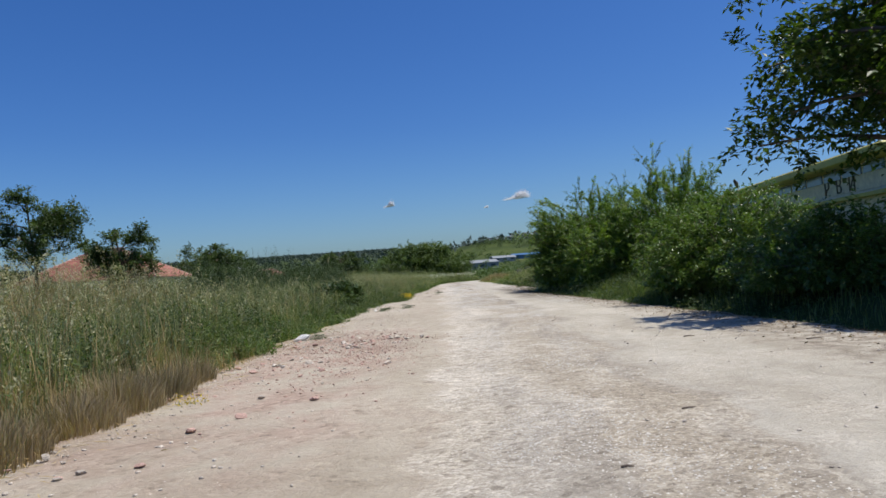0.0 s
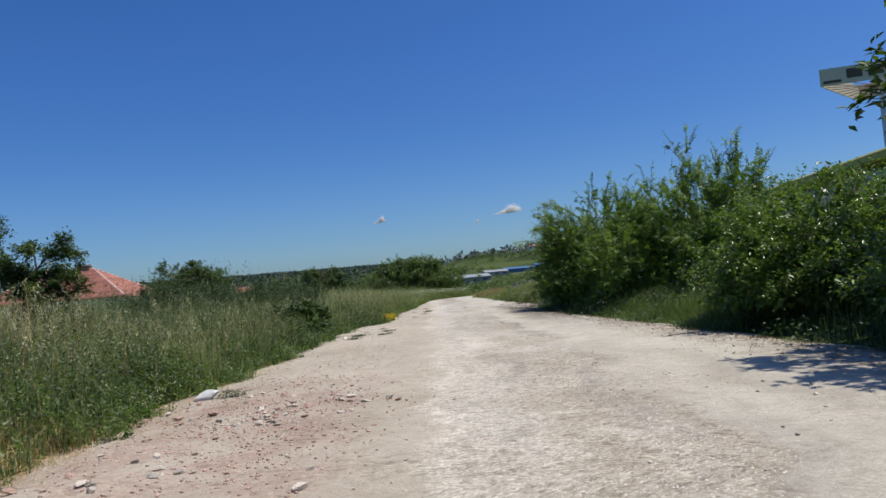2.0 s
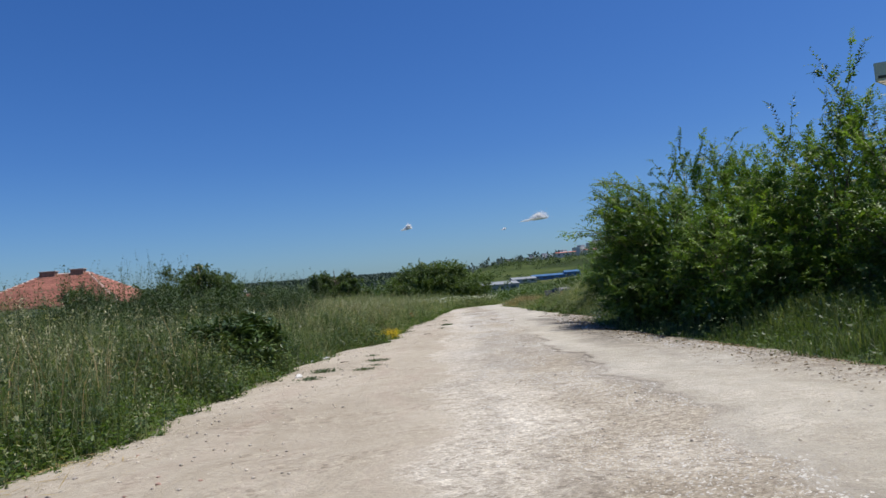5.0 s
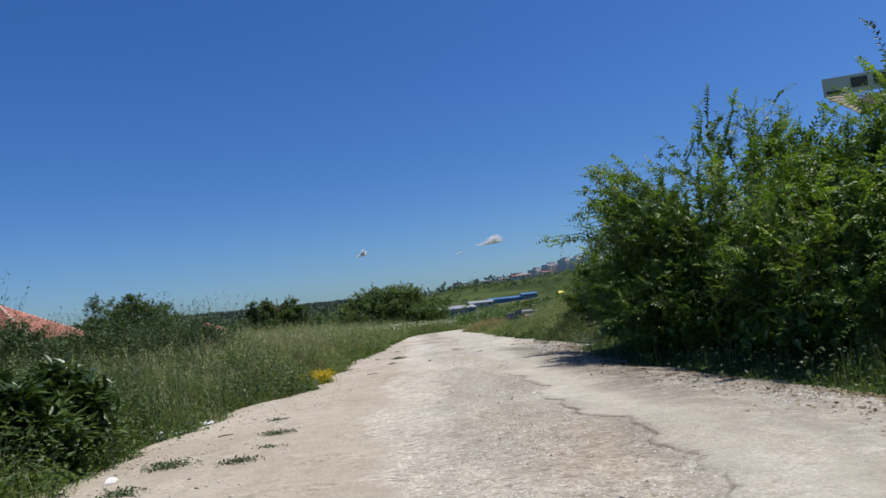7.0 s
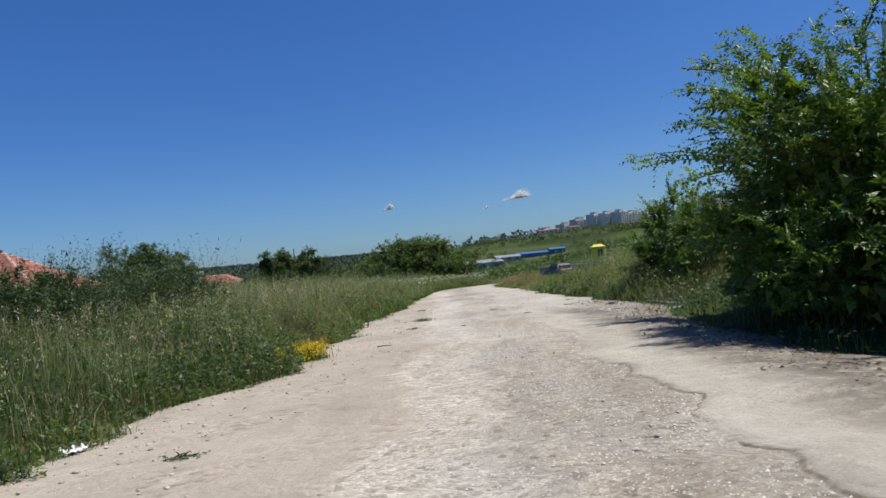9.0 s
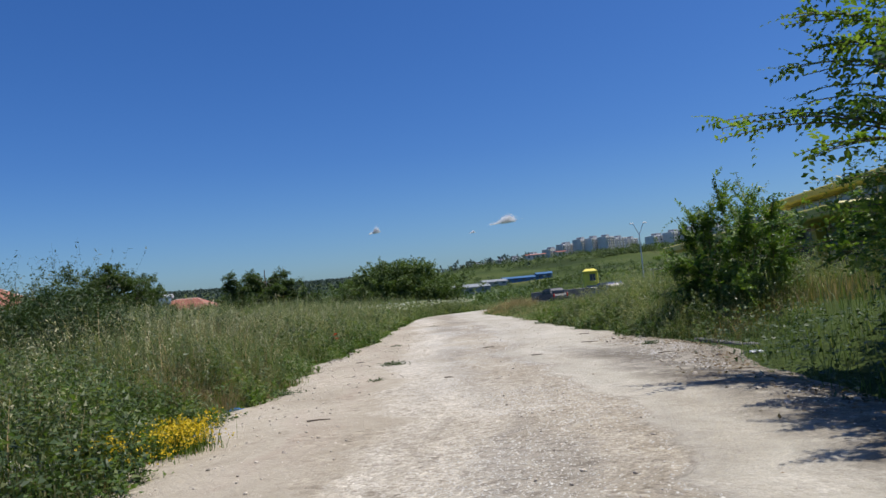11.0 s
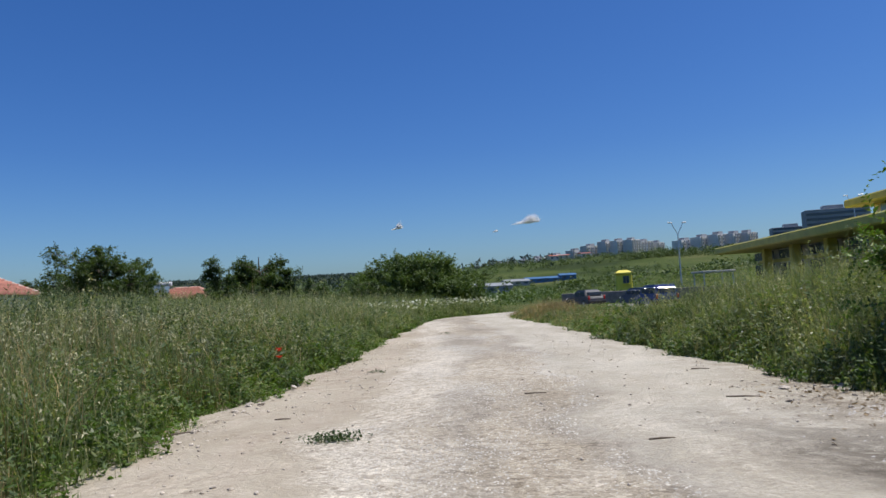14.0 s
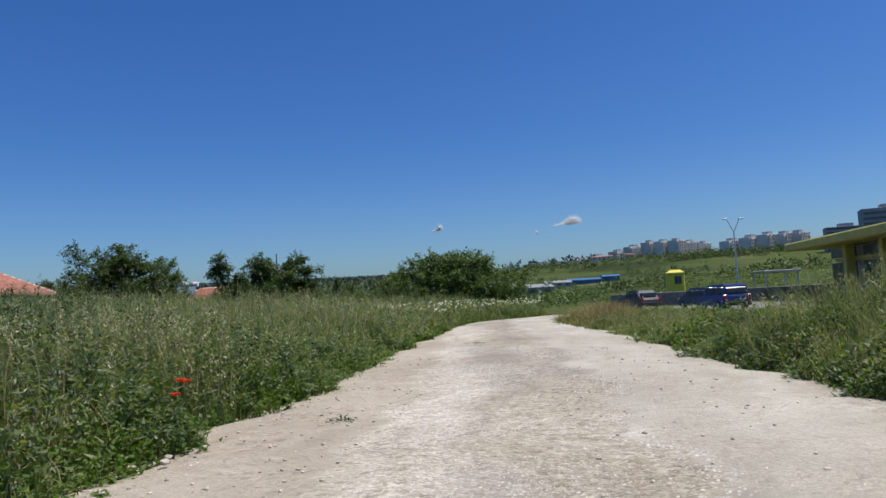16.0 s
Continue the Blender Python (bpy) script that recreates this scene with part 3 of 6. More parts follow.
def twigs_on(lines, per, length, start=.3, k=4, rise=.25):
    """Side twigs leaving the stems."""
    n, kk, _ = lines.shape
    t = rng.uniform(start, .98, (n, per)) * (kk - 1)
    i = t.astype(int)
    f = (t - i)[..., None]
    rows = np.arange(n)[:, None]
    p = (lines[rows, i] * (1 - f) + lines[rows, i + 1] * f).reshape(-1, 3)
    tang = unit(lines[rows, i + 1] - lines[rows, i]).reshape(-1, 3)
    d = unit(tang * .6 + rng.normal(0, .55, (n * per, 3)) + np.array([0, 0, rise]))
    L = (length * rng.uniform(.5, 1.2, n * per))[:, None, None]
    s = np.linspace(0, 1, k)[None, :, None]
    return p[:, None] + d[:, None] * s * L + np.array([0, 0, -.18]) * (s ** 2) * L


def shrub(name, place, rx, ry_, h, stems, label, leaf=.09, mat=None, young=None, young_stems=0, twigs=9, per=12, core=4000, tall=None, turn=0.0, low=.05, category="shrub", group="", dome=0):
    """A many-stemmed shrub: stems, leaves on stems and twigs, and long young shoots that stand out of it."""
    x, y = place
    root = new(name)
    root.matrix_world = pose(x, y, float(ground_z(x, y)) - .03, 0, 0, turn)
    tagged(root, label, category, group)
    lines = shoot_lines(stems, rx, ry_, h, low=low) * (.86 if dome else 1)
    tw = twigs_on(lines, twigs, max(.3, h * .11), start=.35)
    v, f = tubes(lines, rng.uniform(.012, .03, stems) * (h / 5 + .3))
    tagged(part("branchwork", quick("branchwork", v, f, M_BARK), M_BARK, root), kind="stuff")
    items = [leaves_on(lines, per + 6, leaf * 1.05), leaves_on(tw, per, leaf, start=.05)]
    if core:
        d = unit(rng.normal(0, 1, (core, 3)))
        d[:, 2] = np.abs(d[:, 2]) * rng.uniform(.05, 1, core)
        q = rng.uniform(.3, .9, core) ** .6
        p = d * q[:, None] * np.array([rx, ry_, h]) * .92
        sz = leaf * rng.uniform(1.2, 2.0, core)
        items.append(kites(p, rng.normal(0, 1, (core, 3)), rng.normal(0, .5, (core, 3)) + [0, 0, 1], sz, sz * .75, single=True))
    if dome:
        # sprays in rounded heaps over the outside of the crown
        heaps = unit(rng.normal(0, 1, (46, 3)) + [0, 0, .8])
        heaps[:, 2] = np.abs(heaps[:, 2])
        pick = rng.integers(0, 46, dome)
        p = heaps[pick] * np.array([rx, ry_, h]) * .8 + unit(rng.normal(0, 1, (dome, 3))) * rng.uniform(.3, 1, (dome, 1)) ** .5 * (.12 + .14 * rng.random(46))[pick][:, None] * np.array([rx, ry_, h * .85])
        p[:, 2] = np.abs(p[:, 2])
        sz = leaf * rng.uniform(.7, 1.3, dome)
        items.append(kites(p, rng.normal(0, 1, (dome, 3)), rng.normal(0, .6, (dome, 3)) + [0, 0, 1], sz, sz * .7))
    v, f = join_arrays(items)
    tagged(part("foliage", quick("foliage", v, f, mat), mat, root), kind="stuff")
    if young_stems:
        a = rng.uniform(0, 2 * np.pi, young_stems)
        r = np.sqrt(rng.uniform(0, 1, young_stems)) * .93
        base = np.stack([np.cos(a) * r * rx, np.sin(a) * r * ry_, h * np.sqrt(1 - r ** 2) * rng.uniform(.6, .8, young_stems)], 1)
        out = np.stack([np.cos(a) * r * 1.05, np.sin(a) * r * 1.05, rng.uniform(.55, 1.1, young_stems)], 1) + rng.normal(0, .16, (young_stems, 3))
        L = (rng.uniform(.45, 1.0, young_stems) * (tall or h * .32))[:, None, None]
        s = np.linspace(0, 1, 7)[None, :, None]
        yl = base[:, None] + unit(out)[:, None] * s * L + np.stack([np.cos(a), np.sin(a), -np.ones(young_stems) * .5], 1)[:, None] * s ** 2.5 * L * .22
        v, f = tubes(yl, np.full(young_stems, .011))
        tagged(part("young_branchwork", quick("young_branchwork", v, f, M_STEM), M_STEM, root), kind="stuff")
        tw2 = twigs_on(yl, 9, max(.32, leaf * 3), start=.02)
        v, f = join_arrays([leaves_on(yl, 36, leaf * 1.1, start=.03, jitter=.02), leaves_on(tw2, 9, leaf, start=.1, jitter=.02)])
        tagged(part("young_foliage", quick("young_foliage", v, f, young or mat), young or mat, root, "bright young leaves on long shoots"), kind="stuff")
    return root


def tree(name, place, h, crown_r, crown_base, label, leaf=.12, mat=None, limbs=14, trunk_r=.14, twigs=12, per=12, clump=None, lean=(0, 0), squash=1.0, z=None, category="tree", group="", twig_len=.42, ratio=.5):
    """Trunk, limbs, twigs and a loose crown of single leaves with gaps."""
    x, y = place
    root = new(name)
    root.matrix_world = pose(x, y, float(ground_z(x, y)) - .05 if z is None else z)
    tagged(root, label, category, group)
    k = 8
    s = np.linspace(0, 1, k)[:, None]
    top = np.array([lean[0], lean[1], h * .9])
    trunk = (np.array([0, 0, 0.0]) + s * top + np.concatenate([.12 * np.sin(s * 5), .1 * np.sin(s * 4 + 1), 0 * s], 1))[None]
    a = rng.uniform(0, 2 * np.pi, limbs) + np.arange(limbs) * 2.4
    st = rng.uniform(max(.12, crown_base / h - .1), .88, limbs)
    i = np.clip((st * (k - 1)).astype(int), 0, k - 2)
    p0 = trunk[0][i]
    reach = crown_r * rng.uniform(.65, 1.08, limbs) * np.sqrt(np.clip(1.15 - ((st - .5) / .62) ** 2, .2, 1))
    end = p0 + np.stack([np.cos(a) * reach, np.sin(a) * reach * squash, (h - p0[:, 2]) * rng.uniform(.0, .85, limbs) * (1.1 - .7 * (reach / crown_r) ** 2)], 1)
    q = np.linspace(0, 1, 6)[None, :, None]
    mid = p0 + (end - p0) * .5 + np.array([0, 0, 1]) * reach[:, None] * .18
    ll = (1 - q) ** 2 * p0[:, None] + 2 * q * (1 - q) * mid[:, None] + q ** 2 * end[:, None]
    v1, f1 = tubes(trunk, np.array([trunk_r * 1.3]))
    v2, f2 = tubes(ll, np.full(limbs, trunk_r * .45))
    b1 = twigs_on(ll, twigs, crown_r * twig_len, start=.25, rise=.3)
    v3, f3 = tubes(b1, np.full(len(b1), .012))
    b2 = twigs_on(b1, 4, crown_r * twig_len * .5, start=.2, rise=.12)
    part("trunk", quick("trunk", v1, f1, M_BARK), M_BARK, root)
    v, f = join_arrays([(v2, f2), (v3, f3)])
    tagged(part("branchwork", quick("branchwork", v, f, M_BARK), M_BARK, root), kind="stuff")
    v, f = join_arrays([leaves_on(b1, per, leaf, start=.2, ratio=ratio), leaves_on(b2, per, leaf, start=.1, ratio=ratio)])
    part("crown", quick("crown", v, f, mat), mat, root)
    return root


def plumes(lines, n, length, up, h):
    """Long outward shoots that leave the stems, bending over at the tip."""
    m, k, _ = lines.shape
    r, t = rng.integers(0, m, n), rng.uniform(.35, 1, n) ** .7 * (k - 1.01)
    i = t.astype(int)
    p = lines[r, i] + (lines[r, i + 1] - lines[r, i]) * (t - i)[:, None]
    out = unit(p * [1, 1, .55])
    d = unit(out * .8 + rng.normal(0, .45, (n, 3)) + np.array([0, 0, up]) * (.25 + .75 * p[:, 2:] / h))
    L = (length * rng.uniform(.45, 1.15, n) * (.7 + .5 * p[:, 2] / h))[:, None, None]
    s = np.linspace(0, 1, 7)[None, :, None]
    return p[:, None] + d[:, None] * s * L + (out * .35 - [0, 0, .3])[:, None] * s ** 2.6 * L * rng.uniform(.1, 1, n)[:, None, None]


def ranked_leaves(lines, per, size, start=.04, ratio=.52):
    """Two flat ranks of leaves along each shoot, smaller towards the tip."""
    n, k, _ = lines.shape
    t = np.clip(np.linspace(start, 1, per)[None, :] + rng.uniform(-.015, .015, (n, per)), 0, .999) * (k - 1)
    i = t.astype(int)
    f = (t - i)[..., None]
    rows = np.arange(n)[:, None]
    p = lines[rows, i] * (1 - f) + lines[rows, i + 1] * f
    tang = unit(lines[rows, i + 1] - lines[rows, i])
    up = np.array([0, 0, 1.0]) + np.repeat(rng.normal(0, .45, (n, 1, 3)), per, 1) + rng.normal(0, .15, (n, per, 3))
    side = unit(np.cross(tang, up)) * np.where(np.arange(per) % 2 == 0, 1, -1)[None, :, None]
    ax = unit(side + tang * .6 + rng.normal(0, .18, (n, per, 3)))
    m = n * per
    sz = (size * rng.uniform(.75, 1.2, (n, per)) * (1.1 - .55 * t / (k - 1))).ravel()
    return kites(p.reshape(m, 3), ax.reshape(m, 3), up.reshape(m, 3), sz, sz * ratio)


def elm(place, rx, ry_, h, stems, shoots, label, core, up=.42, size=.125):
    """An elm shrub: stems, dark inner leaves, and feathery shoots all over the outside."""
    x, y = place
    root = new("elm_shrub")
    root.matrix_world = pose(x, y, float(ground_z(x, y)) - .03)
    tagged(root, label, "shrub", "elm shrubs beside the road")
    lines = shoot_lines(stems, rx, ry_, h, low=.05)
    pl = plumes(lines, shoots, .55 + h * .1, up, h)
    side = twigs_on(pl, 5, .42, start=.1, rise=.1)
    v1, f1 = tubes(lines, rng.uniform(.012, .03, stems) * (h / 5 + .3))
    v2, f2 = tubes(pl, np.full(shoots, .009))
    v, f = join_arrays([(v1, f1), (v2, f2)])
    tagged(part("branchwork", quick("branchwork", v, f, M_BARK), M_BARK, root), kind="stuff")
    bright = rng.uniform(0, 1, shoots) < .12 + .5 * np.clip(pl[:, -1, 2] / h - .55, 0, 1)
    two = np.repeat(bright, 5)
    q = rng.uniform(.3, .93, core) ** .6
    d = unit(rng.normal(0, 1, (core, 3)))
    d[:, 2] = np.abs(d[:, 2]) * rng.uniform(.05, 1, core)
    sz = size * rng.uniform(1.0, 1.7, core)
    inner = kites(d * q[:, None] * np.array([rx, ry_, h]) * .95, rng.normal(0, 1, (core, 3)), rng.normal(0, .5, (core, 3)) + [0, 0, 1], sz, sz * .7, single=True)
    v, f = join_arrays([inner, leaves_on(lines, 20, size), ranked_leaves(pl[~bright], 24, size), ranked_leaves(side[~two], 11, size * .85)])
    tagged(part("foliage", quick("foliage", v, f, M_ELM), M_ELM, root), kind="stuff")
    v, f = join_arrays([ranked_leaves(pl[bright], 28, size * 1.05), ranked_leaves(side[two], 12, size * .9)])
    tagged(part("young_foliage", quick("young_foliage", v, f, M_ELM_YOUNG), M_ELM_YOUNG, root, "bright young leaves on long shoots"), kind="stuff")
    return root


def overhang(root, spans):
    """Single boughs that reach out over the road, with drooping ranks of leaves."""
    a = np.array(spans)
    a, b = np.repeat(a[:, :3], 3, 0), np.repeat(a[:, 3:], 3, 0)
    b = b + rng.normal(0, .12, b.shape) * np.where(np.arange(len(b)) % 3 == 0, 0, 1)[:, None]
    s = np.linspace(0, 1, 7)[None, :, None]
    line = a[:, None] + (b - a)[:, None] * s + np.array([0, 0, .25]) * np.sin(s * 3.1)
    v, f = tubes(line, np.full(len(line), .02))
    bough = part("bough", quick("bough", v, f, M_BARK), M_BARK, root)
    v, f = join_arrays([ranked_leaves(line, 34, .15, .25, .58), ranked_leaves(twigs_on(line, 5, .5, .3, rise=.05), 9, .13, .1, .58)])
    tagged(part("bough_foliage", quick("bough_foliage", v, f, M_ELM_YOUNG), M_ELM_YOUNG, bough), kind="stuff")


# shrubs and tree along the far side of the road
big_elm = elm((10.6, 39.1), 3.9, 4.6, 4.4, 150, 1000, "dense green elm shrub overhanging the edge of the road", 22000)
overhang(big_elm, ((-1.2, 3.3, 2.3, -3.9, 3.7, 2.75), (-1.0, 3.2, 2.9, -2.9, 3.6, 3.45), (-1.0, 3.2, 3.4, -2.9, 3.7, 4.2), (-.6, 3.4, 3.6, -2.6, 3.9, 4.7), (-.8, 3.6, 2.6, -2.5, 4.2, 3.1), (-.8, 3.4, 3.2, -2.4, 4.0, 3.8), (-.4, 3.4, 3.8, -2.2, 4.3, 4.9), (-1.2, 2.9, 2.0, -3.1, 3.2, 2.2)))
elm((12.6, 33.4), 3.2, 3.3, 4.8, 110, 640, "tall green elm shrub with bright upright shoots", 14000, up=.7)
elm((12.0, 29.8), 1.8, 1.8, 4.0, 60, 280, "narrow elm shrub with long arching shoots", 6000, up=.65)
elm((9.6, 33.8), 1.9, 2.7, 2.7, 60, 300, "low elm growth reaching down to the road edge", 8000, size=.11)
elm((9.1, 38.6), 1.8, 3.0, 2.3, 60, 300, "low elm growth reaching down to the road edge", 8000, size=.11)
shrub("hedge_shrub", (10.4, 22.2), 3.2, 3.0, 2.9, 220, "dark green broad-leaved shrub beside the road", .105, M_HEDGE, M_ELM, 26, tall=.9, core=13000, twigs=12, per=12)
shrub("hedge_shrub", (11.9, 16.8), 4.3, 3.2, 1.9, 220, "dark shaded shrub under a walnut tree", .105, M_HEDGE, M_ELM, 20, tall=.8, core=13000, twigs=11, per=11)
elm((11.0, 51.2), 1.5, 1.6, 2.6, 50, 220, "rounded elm shrub with loose arching shoots at the road edge", 4200, up=.6)
tree("walnut_tree", (13.2, 14.7), 9.4, 4.7, 4.3, "large walnut tree with dark leaves spreading over the road", .22, M_WALNUT, 60, .24, 18, 10, twig_len=.24, ratio=.5)

# trees and bushes in the field
tree("small_tree", (-21.0, 41.0), 6.6, 2.7, .6, "dark small tree with a ragged crown in the field", .17, M_TREE, 24, .12, 13, 11, twig_len=.34)
tree("small_tree", (-15.0, 38.0), 4.6, 1.7, .4, "young dark tree beside the house roof", .15, M_TREE, 26, .09, 13, 11, twig_len=.36)
tree("field_tree", (-34.0, 128.0), 11.2, 7.0, .4, "wide dark green tree with a ragged crown in the field", .34, M_TREE, 52, .2, 14, 10, twig_len=.24)
tree("field_tree", (-41.0, 131.0), 8.0, 3.4, .4, "dark green tree with pointed branches in the field", .34, M_TREE, 20, .15, 10, 9, twig_len=.3)
shrub("field_bush", (3.3, 140.0), 11.4, 7.0, 9.2, 300, "broad rounded green bush at the end of the road", .3, M_BUSH, M_BUSH, 60, tall=2.4, core=9000, twigs=8, category="bush", dome=18000)
tree("field_tree", (-9.3, 100.0), 4.9, 2.6, .3, "dark bushy tree in tall grass", .21, M_TREE, 32, .12, 13, 10, twig_len=.28)
tree("sapling", (-9.8, 90.0), 4.0, 1.1, 1.0, "thin young tree with sparse leaves", .18, M_TREE, 16, .05, 6, 7)
shrub("field_bush", (-27.0, 126.0), 4.2, 3.0, 4.2, 90, "low dark bush between field trees", .3, M_TREE, M_TREE, 14, tall=1.2, core=1800, category="bush")
shrub("field_bush", (-13.8, 104.0), 2.4, 2.0, 2.8, 80, "low dark bush behind the tall grass", .22, M_TREE, M_TREE, 12, tall=.9, core=1500, category="bush")
shrub("field_bush", (-46.0, 130.0), 4.5, 3.0, 5.6, 90, "low dark bush between field trees", .3, M_TREE, M_TREE, 14, tall=1.4, core=1800, category="bush")
for bx, by, bh in ((-13.0, 124.0, 5.0), (-10.6, 128.0, 4.4), (-7.6, 122.0, 5.2), (-5.6, 127.0, 4.6), (-3.2, 124.0, 5.4), (-16.5, 128.0, 4.6), (-1.2, 131.0, 4.6)):
    tree("small_tree", (bx, by), bh, bh * .34, .2, "small dark pointed tree at the far edge of the field", .24, M_TREE, 16, .06, 8, 8, twig_len=.4, group="small trees at the field edge")
for bx, by, bh in ((-7.9, 48.4, 1.9), (-6.6, 51.5, 1.6), (-9.8, 45.0, 2.2), (-8.8, 42.5, 2.0), (-10.6, 41.6, 2.0), (-7.2, 44.8, 1.7), (-11.0, 48.5, 2.2), (-12.4, 44.0, 2.2), (-6.4, 53.4, 1.9), (-7.6, 54.4, 2.1), (-5.7, 52.0, 1.6), (-8.7, 56.0, 2.2), (-7.3, 56.2, 1.9)):
    shrub("tall_weed", (bx, by), .85, .9, bh, 34, "tall dusty dark green weed standing above the grass", .1, M_WEED_DARK, M_WEED_DARK, 26, tall=.9, core=500, twigs=7, per=9, category="weed", group="tall weeds in the field")
tree("elder_bush", (-3.3, 32.4), 1.25, 1.0, .1, "low dark elder bush with long leaves in the verge", .24, M_ELDER, 44, .03, 9, 9, ratio=.3, twig_len=.3, category="bush")

# ---- house with the red roof ----
def hip_house(name, place, w, d, eave, ridge, ridge_len, label, rows=22, chimneys=(), turn=0.0, z=0.0, group=""):
    root = new(name)
    root.matrix_world = pose(place[0], place[1], z, 0, 0, turn)
    tagged(root, label, "house", group)
    part("wall", boxm((-w / 2 + .5, -d / 2 + .5, 0), (w / 2 - .5, d / 2 - .5, eave), .02), M_WALL, root)
    for i in range(5):
        wx = -w / 2 + 2 + i * (w - 4) / 4
        win = part("window", boxm((wx - .6, -d / 2 + .44, eave * .35), (wx + .6, -d / 2 + .5 + .02, eave * .75), .01), M_GLASS_DARK, root)
    rl = ridge_len / 2
    deck = part("roof", boxm((-rl, -.6, eave + .2), (rl, .6, ridge - .3), .02), M_TILE, root)
    for sides in range(4):
        for r in range(rows):
            def edge(t, up):
                hw, hd = w / 2 * (1 - t) + rl * t, d / 2 * (1 - t)
                zz = eave + (ridge - eave) * t + up
                c = [(-hw, -hd, zz), (hw, -hd, zz), (hw, hd, zz), (-hw, hd, zz)]
                return c[sides], c[(sides + 1) % 4]
            (a0, b0), (a1, b1), (a2, b2) = edge(r / rows, .24), edge((r + 1) / rows, 0.0), edge(r / rows, -.08)
            n = max(3, int((Vector(b0) - Vector(a0)).length / .45))
            f0 = np.linspace(0, 1, 2 * n + 1)[:, None]
            wave = np.zeros((2 * n + 1, 3))
            wave[1::2, 2] = .09
            low = np.array(a0) * (1 - f0) + np.array(b0) * f0 + wave
            high = np.array(a1) * (1 - f0) + np.array(b1) * f0 + wave * .6
            lip = np.array(a2) * (1 - f0) + np.array(b2) * f0
            i = np.arange(2 * n)[:, None]
            k = 2 * n + 1
            part("tile_course", quick("tile_course", np.concatenate([low, high, lip]), np.concatenate([i + [0, 1, k + 1, k], i + [2 * k, 2 * k + 1, 1, 0]]), M_TILE), M_TILE, deck)
    for sx in (-1, 1):
        for sy in (-1, 1):
            part("hip_cap", tube(bmesh.new(), (sx * w / 2, sy * d / 2, eave + .1), (sx * rl, 0, ridge + .05), .16, .16, 6), M_RIDGE_CAP, root)
    part("ridge_cap", tube(bmesh.new(), (-rl, 0, ridge + .05), (rl, 0, ridge + .05), .17, .17, 6), M_RIDGE_CAP, root)
    for cx, cy, cw, top in chimneys:
        ch = part("chimney", boxm((cx - cw / 2, cy - .45, ridge - 1.6), (cx + cw / 2, cy + .45, ridge + top), .03), M_CHIM, root)
        part("chimney_cap", boxm((cx - cw / 2 - .1, cy - .55, ridge + top), (cx + cw / 2 + .1, cy + .55, ridge + top + .12), .02), M_CONC, ch)
    return root


hip_house("house", (-44.2, 107.0), 19.5, 16, 3.8, 8.0, 5.6, "low house with a red clay tile hip roof and chimneys", 17, [(-2.0, -.3, 1.9, .45), (1.7, -.3, 1.6, .5)])
hip_house("house", (-28.5, 142.0), 9, 8, 3.2, 4.7, 3.0, "small house with an orange tiled roof behind the grass", 10, z=-.3)
panel = new("solar_heater")
panel.matrix_world = pose(-31.3, 139.0, 3.4)
tagged(panel, "grey solar water heater with a white tank on a roof", "solar heater")
b = bmesh.new()
bmesh.ops.create_cube(b, size=1, matrix=pose(0, 0, .75, 50) @ Matrix.Diagonal((2.6, 2.0, .12, 1)))
part("collector", b, M_GLASS_BLUE, panel)
part("tank", tube(bmesh.new(), (-1.5, .7, 1.65), (1.5, .7, 1.65), .28, .28, 12), M_PLASTIC, panel)
for sx in (-1.1, 1.1):
    part("leg", tube(bmesh.new(), (sx, .8, -.2), (sx, .7, 1.5), .05, .05, 6), M_STEEL, panel)

# ---- service building with yellow roof edges ----
bld = new("service_building")
bld.matrix_world = pose(31.5, 90.0, 0.0, 0, 0, -9.0)
tagged(bld, "two-tier service building with thick yellow roof edges", "building")
part("lower_wall", boxm((.4, -21, 0), (14, 15, 3.8), .03), M_CONC, bld)
part("front_wall", boxm((4.0, -52, 0), (14, -21.02, 4.5), .03), M_SIGN, bld)
part("yellow_ledge", boxm((3.5, -52.2, 4.05), (3.98, -22.1, 4.3), .02), M_YEL, bld)
part("lower_roof", boxm((-2.7, -22, 3.85), (15, 18.5, 4.5), .1), M_YEL, bld)
part("yellow_band", boxm((.1, -21.2, 2.7), (.4, 15.2, 2.95), .02), M_YEL, bld)
for i in range(6):
    y0 = -20.4 + i * 6.3
    part("column", boxm((-.7, y0 - .3, 0), (-.05, y0 + .3, 3.85), .03), M_YEL, bld)
    part("window", boxm((.32, y0 + .6, .8), (.42, y0 + 5.5, 2.6), .01), M_GLASS_DARK, bld)
    part("window", boxm((.32, y0 + .6, 3.0), (.42, y0 + 5.5, 3.7), .01), M_GLASS_DARK, bld)
part("upper_wall", boxm((4.0, -52, 4.502), (14, 1.6, 6.15), .03), M_SIGN, bld)
part("upper_roof", boxm((2.6, -54, 6.17), (15, 3.0, 6.75), .1), M_YEL, bld)
for i in range(19):
    y0 = -51.5 + i * 2.75
    part("window", boxm((3.92, y0, 5.5), (4.02, y0 + 2.45, 6.1), .01), M_GLASS_BLUE, bld)
part("dish", tube(bmesh.new(), (3.2, -27.0, 7.5), (3.35, -27.0, 7.55), .45, .2, 12), M_TYRE, bld, "small dark satellite dish")
part("dish_pole", tube(bmesh.new(), (3.4, -27.0, 6.95), (3.4, -27.0, 7.55), .05, .05, 6), M_STEEL, bld)

